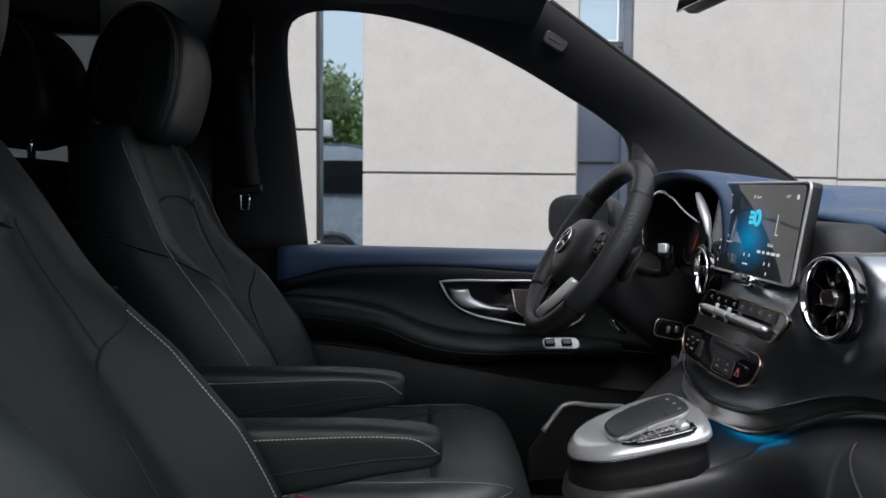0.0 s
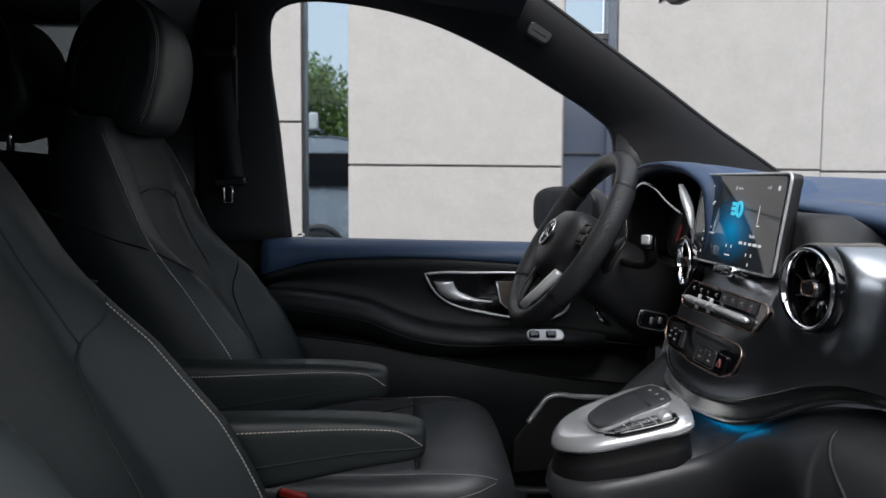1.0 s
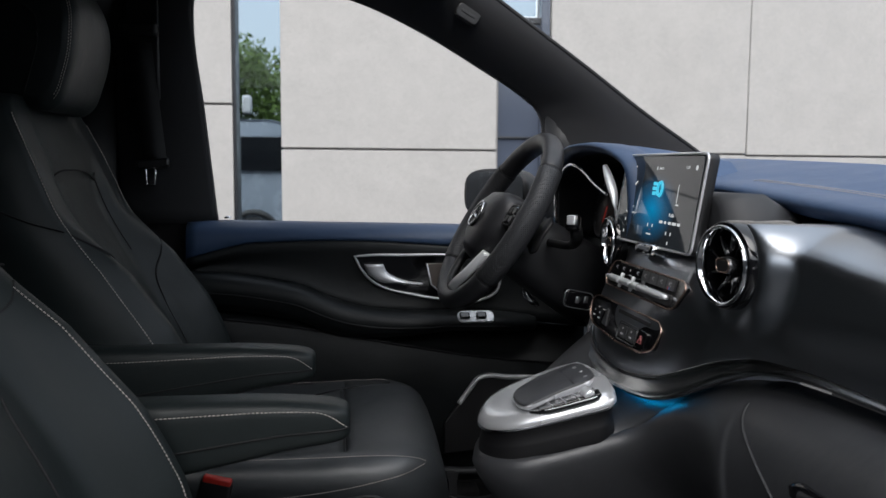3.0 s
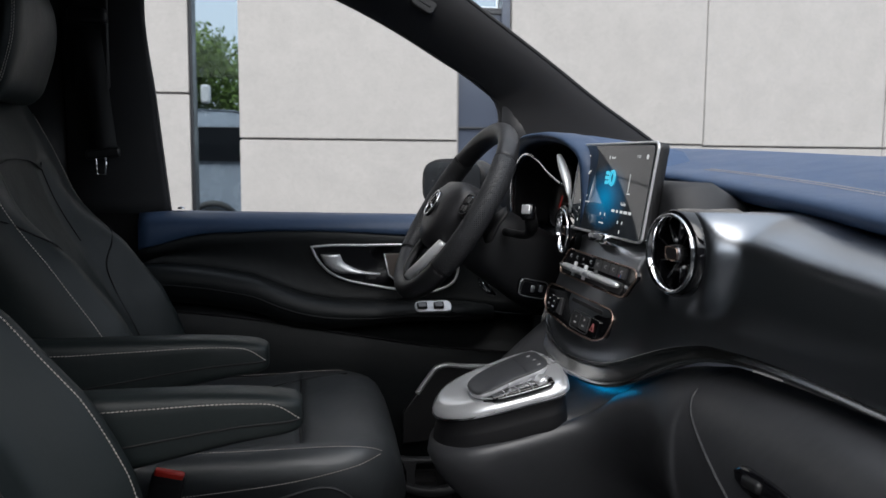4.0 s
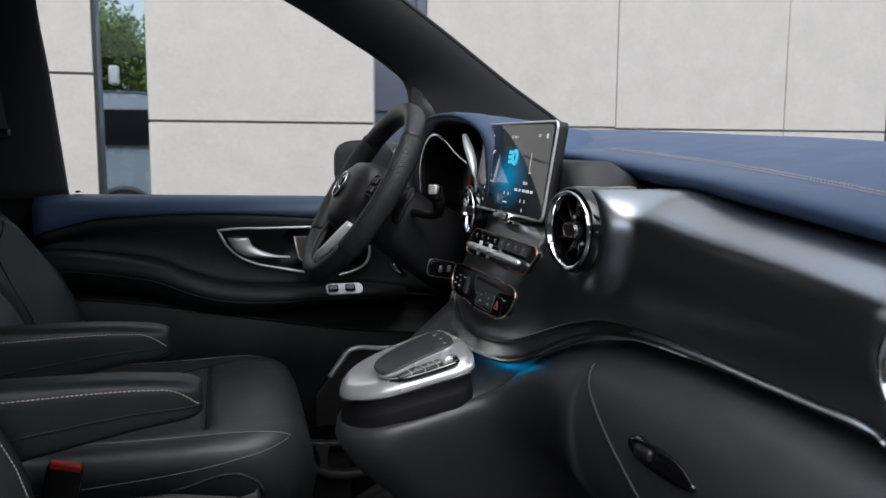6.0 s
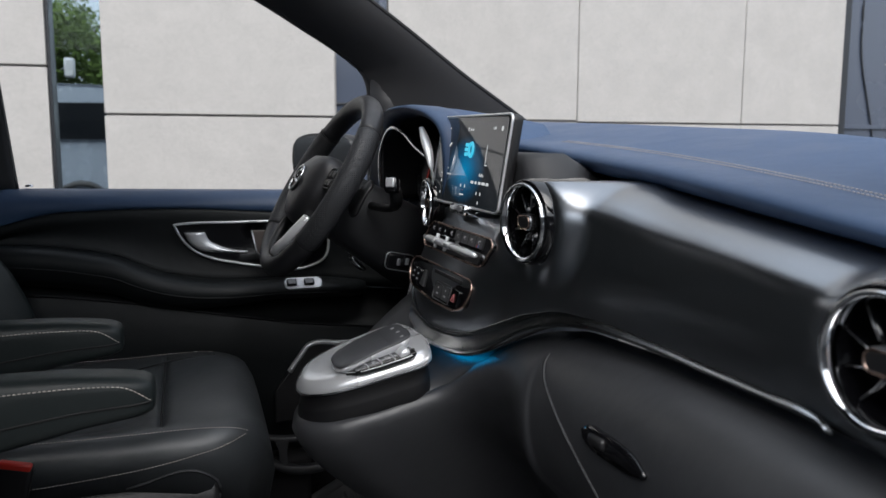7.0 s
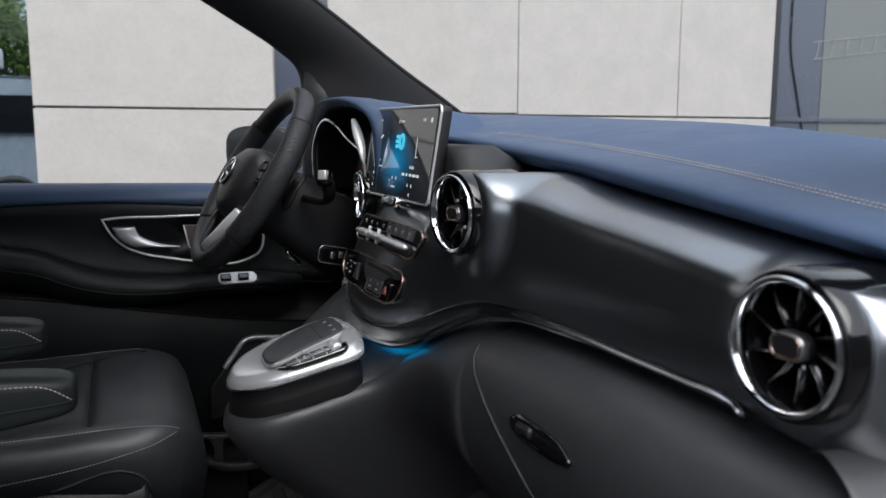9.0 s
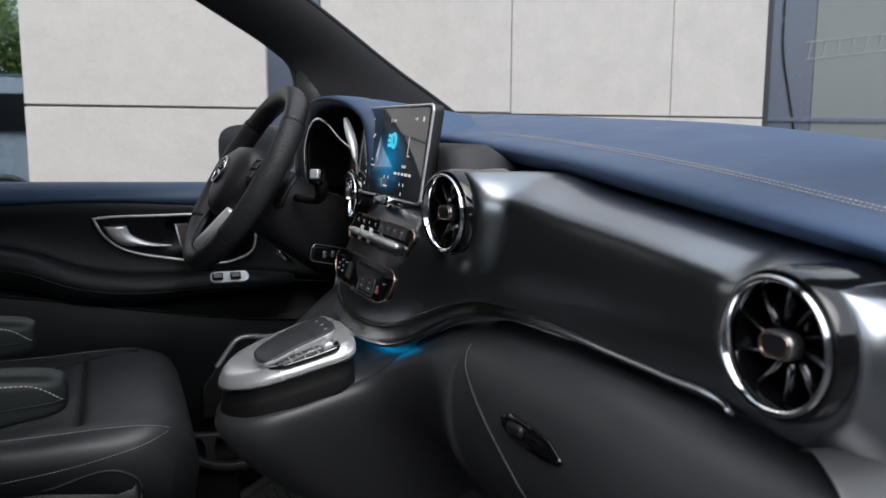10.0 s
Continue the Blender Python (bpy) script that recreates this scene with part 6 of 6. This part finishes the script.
def cushion_details(seat, cy, dx, dzz, flip):
    def at(u, x, out=0.0):
        w = 0.272 - 0.075 * max(0, (x - 0.60) / 0.148) ** 2.5
        return (x + dx, cy + flip * u * (w + out), cush_top(u, x) + dzz + 0.001)
    for side in (-1, 1):
        stitches("stitching", spl([at(side * u, x) for u, x in ((0.90, 0.28), (0.90, 0.40), (0.90, 0.52), (0.905, 0.60), (0.925, 0.65), (0.945, 0.685), (0.965, 0.702))], 50), parent=seat, r=0.0006)
        low = spl([(0.20 + dx, cy + flip * side * 0.274, 0.806 + dzz), (0.40 + dx, cy + flip * side * 0.274, 0.812 + dzz), (0.60 + dx, cy + flip * side * 0.273, 0.835 + dzz), (0.665 + dx, cy + flip * side * 0.268, 0.850 + dzz), (0.698 + dx, cy + flip * side * 0.256, 0.862 + dzz)], 40)
        stitches("stitching", low, parent=seat, r=0.0006)
        if side > 0:
            part("panel_seam", tube("panel_seam", spl([at(side * u, x) for u, x in ((0.60, 0.24), (0.60, 0.45), (0.62, 0.58), (0.70, 0.66))], 24), 0.0013, 6), M_SEAM, seat)
    part("panel_seam", tube("panel_seam", [Vector(at(u, 0.556)) - Vector((0, 0, 0.011)) for u in np.linspace(-0.78, 0.78, 24)], 0.0020, 6), M_SEAM, seat)


def arm_section(x):
    """Middle height, half height and half width of the armrest at x."""
    end = min(1.0, max(0.0, (x - 0.470) / 0.037))
    e = math.sqrt(max(0.0, 1 - end**3))
    zt = 1.072 - 0.010 * max(0, (x - 0.36) / 0.14) ** 2
    zb = 0.952 + 0.048 * min(1, max(0, x - 0.20) / 0.22) + 0.012 * max(0, (x - 0.42) / 0.08)
    return (zt + zb) / 2, (zt - zb) / 2 * (0.62 + 0.38 * e), 0.034 * (0.55 + 0.45 * e)


def on_arm(x, r):
    """Half width of the skin at a height r (-1..1) of the section."""
    zm, h, w = arm_section(x)
    return zm + h * r, w * math.sqrt(math.sqrt(max(0.0, 1 - r**4))) + 0.0007


def armrest(seat, ay, dx, dzz, side):
    rows = []
    for x in list(np.linspace(0.10, 0.46, 18)) + [0.475, 0.485, 0.492, 0.498, 0.502, 0.505, 0.507]:
        zm, h, w = arm_section(x)
        rows.append([(x + dx, ay + w * math.copysign(abs(math.cos(q)) ** 0.5, math.cos(q)), zm + dzz + h * math.copysign(abs(math.sin(q)) ** 0.5, math.sin(q))) for q in np.linspace(0, 2 * math.pi, 32, endpoint=False)])
    arm = part("armrest", loft("armrest", rows, True, True), M_SEAT, seat)
    for s in (-1, 1):
        line, low = [], []
        for x in np.linspace(0.12, 0.504, 60):
            z, w = on_arm(x, 0.66 - 0.90 * max(0, (x - 0.455) / 0.049) ** 2.6)
            line.append((x + dx, ay + s * w, z + dzz))
            z, w = on_arm(x, -0.30 + 0.10 * (x - 0.2) / 0.3)
            low.append((x + dx, ay + s * w, z + dzz))
        stitches("stitching", line, parent=arm)
        part("panel_seam", tube("panel_seam", low, 0.0015, 6), M_SEAM, arm)


make_seat("driver_seat", 0.49, 0.0, 0.0, 1, "black leather driver seat with pale stitching and folded-down armrest")
make_seat("passenger_seat", -0.305, 0.056, -0.018, -1, "black leather passenger seat with pale stitching and armrest")

# rear-facing seat behind the driver: its headrest and backrest top
rear = thing("rear_passenger_chair", (-0.35, 0.52, 0.52), "black leather rear-facing seat behind the driver", "car seat")
rr_ = [[(-0.22 - 0.05 * (1 - (z - 0.6) / 0.85) + xx, 0.52 + yy * (1 - 0.12 * max(0, (z - 1.38) / 0.07)), z) for xx, yy in ((0.05, -0.22), (0.05, 0.22), (0.03, 0.24), (-0.05, 0.24), (-0.07, 0.22), (-0.07, -0.22), (-0.05, -0.24), (0.03, -0.24))] for z in (0.6, 1.0, 1.38, 1.42, 1.437)]
part("backrest", loft("backrest", rr_, True, True), M_SEAT, rear)
part("seat_base", box("seat_base", (0.5, 0.5, 0.35), Matrix.Translation((-0.55, 0.52, 0.70)), 0.06, 3), M_SEAT, rear)
rh = part("headrest", headrest_mesh(-0.245, 0.515, 1.585, 1, 0.98, -1), M_SEAT, rear)
headrest_details(rh, -0.245, 0.515, 1.585, 1, -1)
for s in (-0.085, 0.095):
    part("post", tube("post", [(-0.21, 0.52 + s, 1.40), (-0.212, 0.52 + s, 1.52)], 0.0075, 10), M_CHROME, rear, "chrome headrest post")

# seat belt on the left pillar
belt = thing("seat_belt", (0.1, 0.83, 1.0), "black seat belt with chrome tongue hanging on the pillar", "seat belt")
part("webbing", thick("webbing", [[(0.070 + 0.004 * k, 0.815 - 0.001 * k, 1.66 - 0.028 * k), (0.122 + 0.003 * k, 0.815, 1.66 - 0.028 * k)] for k in range(11)], (0, 0.002, 0)), M_BELT, belt)
part("guide", box("guide", (0.085, 0.03, 0.035), Matrix.Translation((0.095, 0.82, 1.69)), 0.010, 3), M_PLASTIC, belt)
part("height_rail", box("height_rail", (0.075, 0.012, 0.26), Matrix.Translation((0.10, 0.828, 1.66)), 0.006), M_PLASTIC, belt)
tg = part("tongue", box("tongue", (0.075, 0.018, 0.022), Matrix.Translation((0.120, 0.812, 1.385)) @ pose(0, 0, 0, 0, -6, 0), 0.006), M_PLASTIC, belt)
part("tongue_plate", tube("tongue_plate", [(0.104, 0.810, 1.375), (0.126, 0.810, 1.375), (0.124, 0.810, 1.338), (0.106, 0.810, 1.338)], 0.0035, 6, True, up=(0, 1, 0)), M_CHROME, tg)
# buckle by the driver's cushion
bk = thing("belt_buckle", (0.33, 0.19, 0.86), "black belt buckle with red release button", "belt buckle")
BM = Matrix.Translation((0.347, 0.162, 0.853)) @ pose(0, 0, 0, 0, 14, 0)
part("body", box("body", (0.052, 0.024, 0.085), BM @ Matrix.Translation((0, 0, -0.02)), 0.006, 3), M_PLASTIC, bk)
part("release_button", box("release_button", (0.046, 0.016, 0.012), BM @ Matrix.Translation((0, -0.004, 0.021)), 0.003), M_RED, bk, "red release button")
part("strap", box("strap", (0.04, 0.012, 0.16), BM @ Matrix.Translation((-0.012, 0, -0.13)), 0.004), M_PLASTIC, bk)

# rubber mat with ribs, and pedals' footrest bar
mat_ = thing("floor_mat", (1.05, 0.55, 0.51), "ribbed dark grey rubber floor mat", "floor mat")
MAT = round_poly([(0.79, 0.26), (1.36, 0.26), (1.36, 0.775), (0.998, 0.775), (0.79, 0.565)], 0.05)
part("mat_base", plate("mat_base", MAT, 0.014, Matrix.Translation((0, 0, 0.532)), 0.003), M_MAT, mat_)
part("mat_edge", tube("mat_edge", [(x, y, 0.537) for x, y in MAT], 0.012, 8, True), M_MAT, mat_, "raised rim")
for k in range(21):
    x = 0.828 + 0.025 * k
    y1 = min(0.745, 0.545 + (x - 0.81)) - 0.018
    part("rib", box("rib", (0.019, y1 - 0.285, 0.010), Matrix.Translation((x, (y1 + 0.285) / 2, 0.535)), 0.003, 1), M_MAT, mat_)
tray = thing("seat_rail_cover", (0.80, 0.62, 0.50), "black plastic tray bracket beside the seat rail", "tray")


def flat_bar(pts, h, d):
    """A flat bar along a line, its corners broken."""
    return [[(p[0], p[1] + a * d, p[2] + b * h) for a, b in ((-1, -0.8), (-0.8, -1), (0.8, -1), (1, -0.8), (1, 0.8), (0.8, 1), (-0.8, 1), (-1, 0.8))] for p in pts]


part("lower_bar", loft("lower_bar", flat_bar(spl([(0.73, 0.60, 0.664), (0.765, 0.60, 0.657), (0.80, 0.60, 0.640), (0.842, 0.60, 0.632), (0.89, 0.60, 0.636), (0.935, 0.60, 0.652)], 24), 0.009, 0.012), True, True), M_SOFT, tray)
part("upper_bar", loft("upper_bar", flat_bar(spl([(0.73, 0.62, 0.712), (0.80, 0.62, 0.700), (0.90, 0.62, 0.698)], 12), 0.006, 0.010), True, True), M_SOFT, tray)
part("upright", loft("upright", [[(x + sx * w, 0.61 + sy * 0.008, z) for sx, sy in ((-1, -1), (1, -1), (1, 1), (-1, 1))] for x, w, z in ((0.795, 0.016, 0.702), (0.797, 0.009, 0.680), (0.798, 0.009, 0.640))], True, True, False), M_SOFT, tray)
part("foot", box("foot", (0.12, 0.05, 0.16), Matrix.Translation((0.80, 0.635, 0.58)), 0.01), M_CARPET, tray)
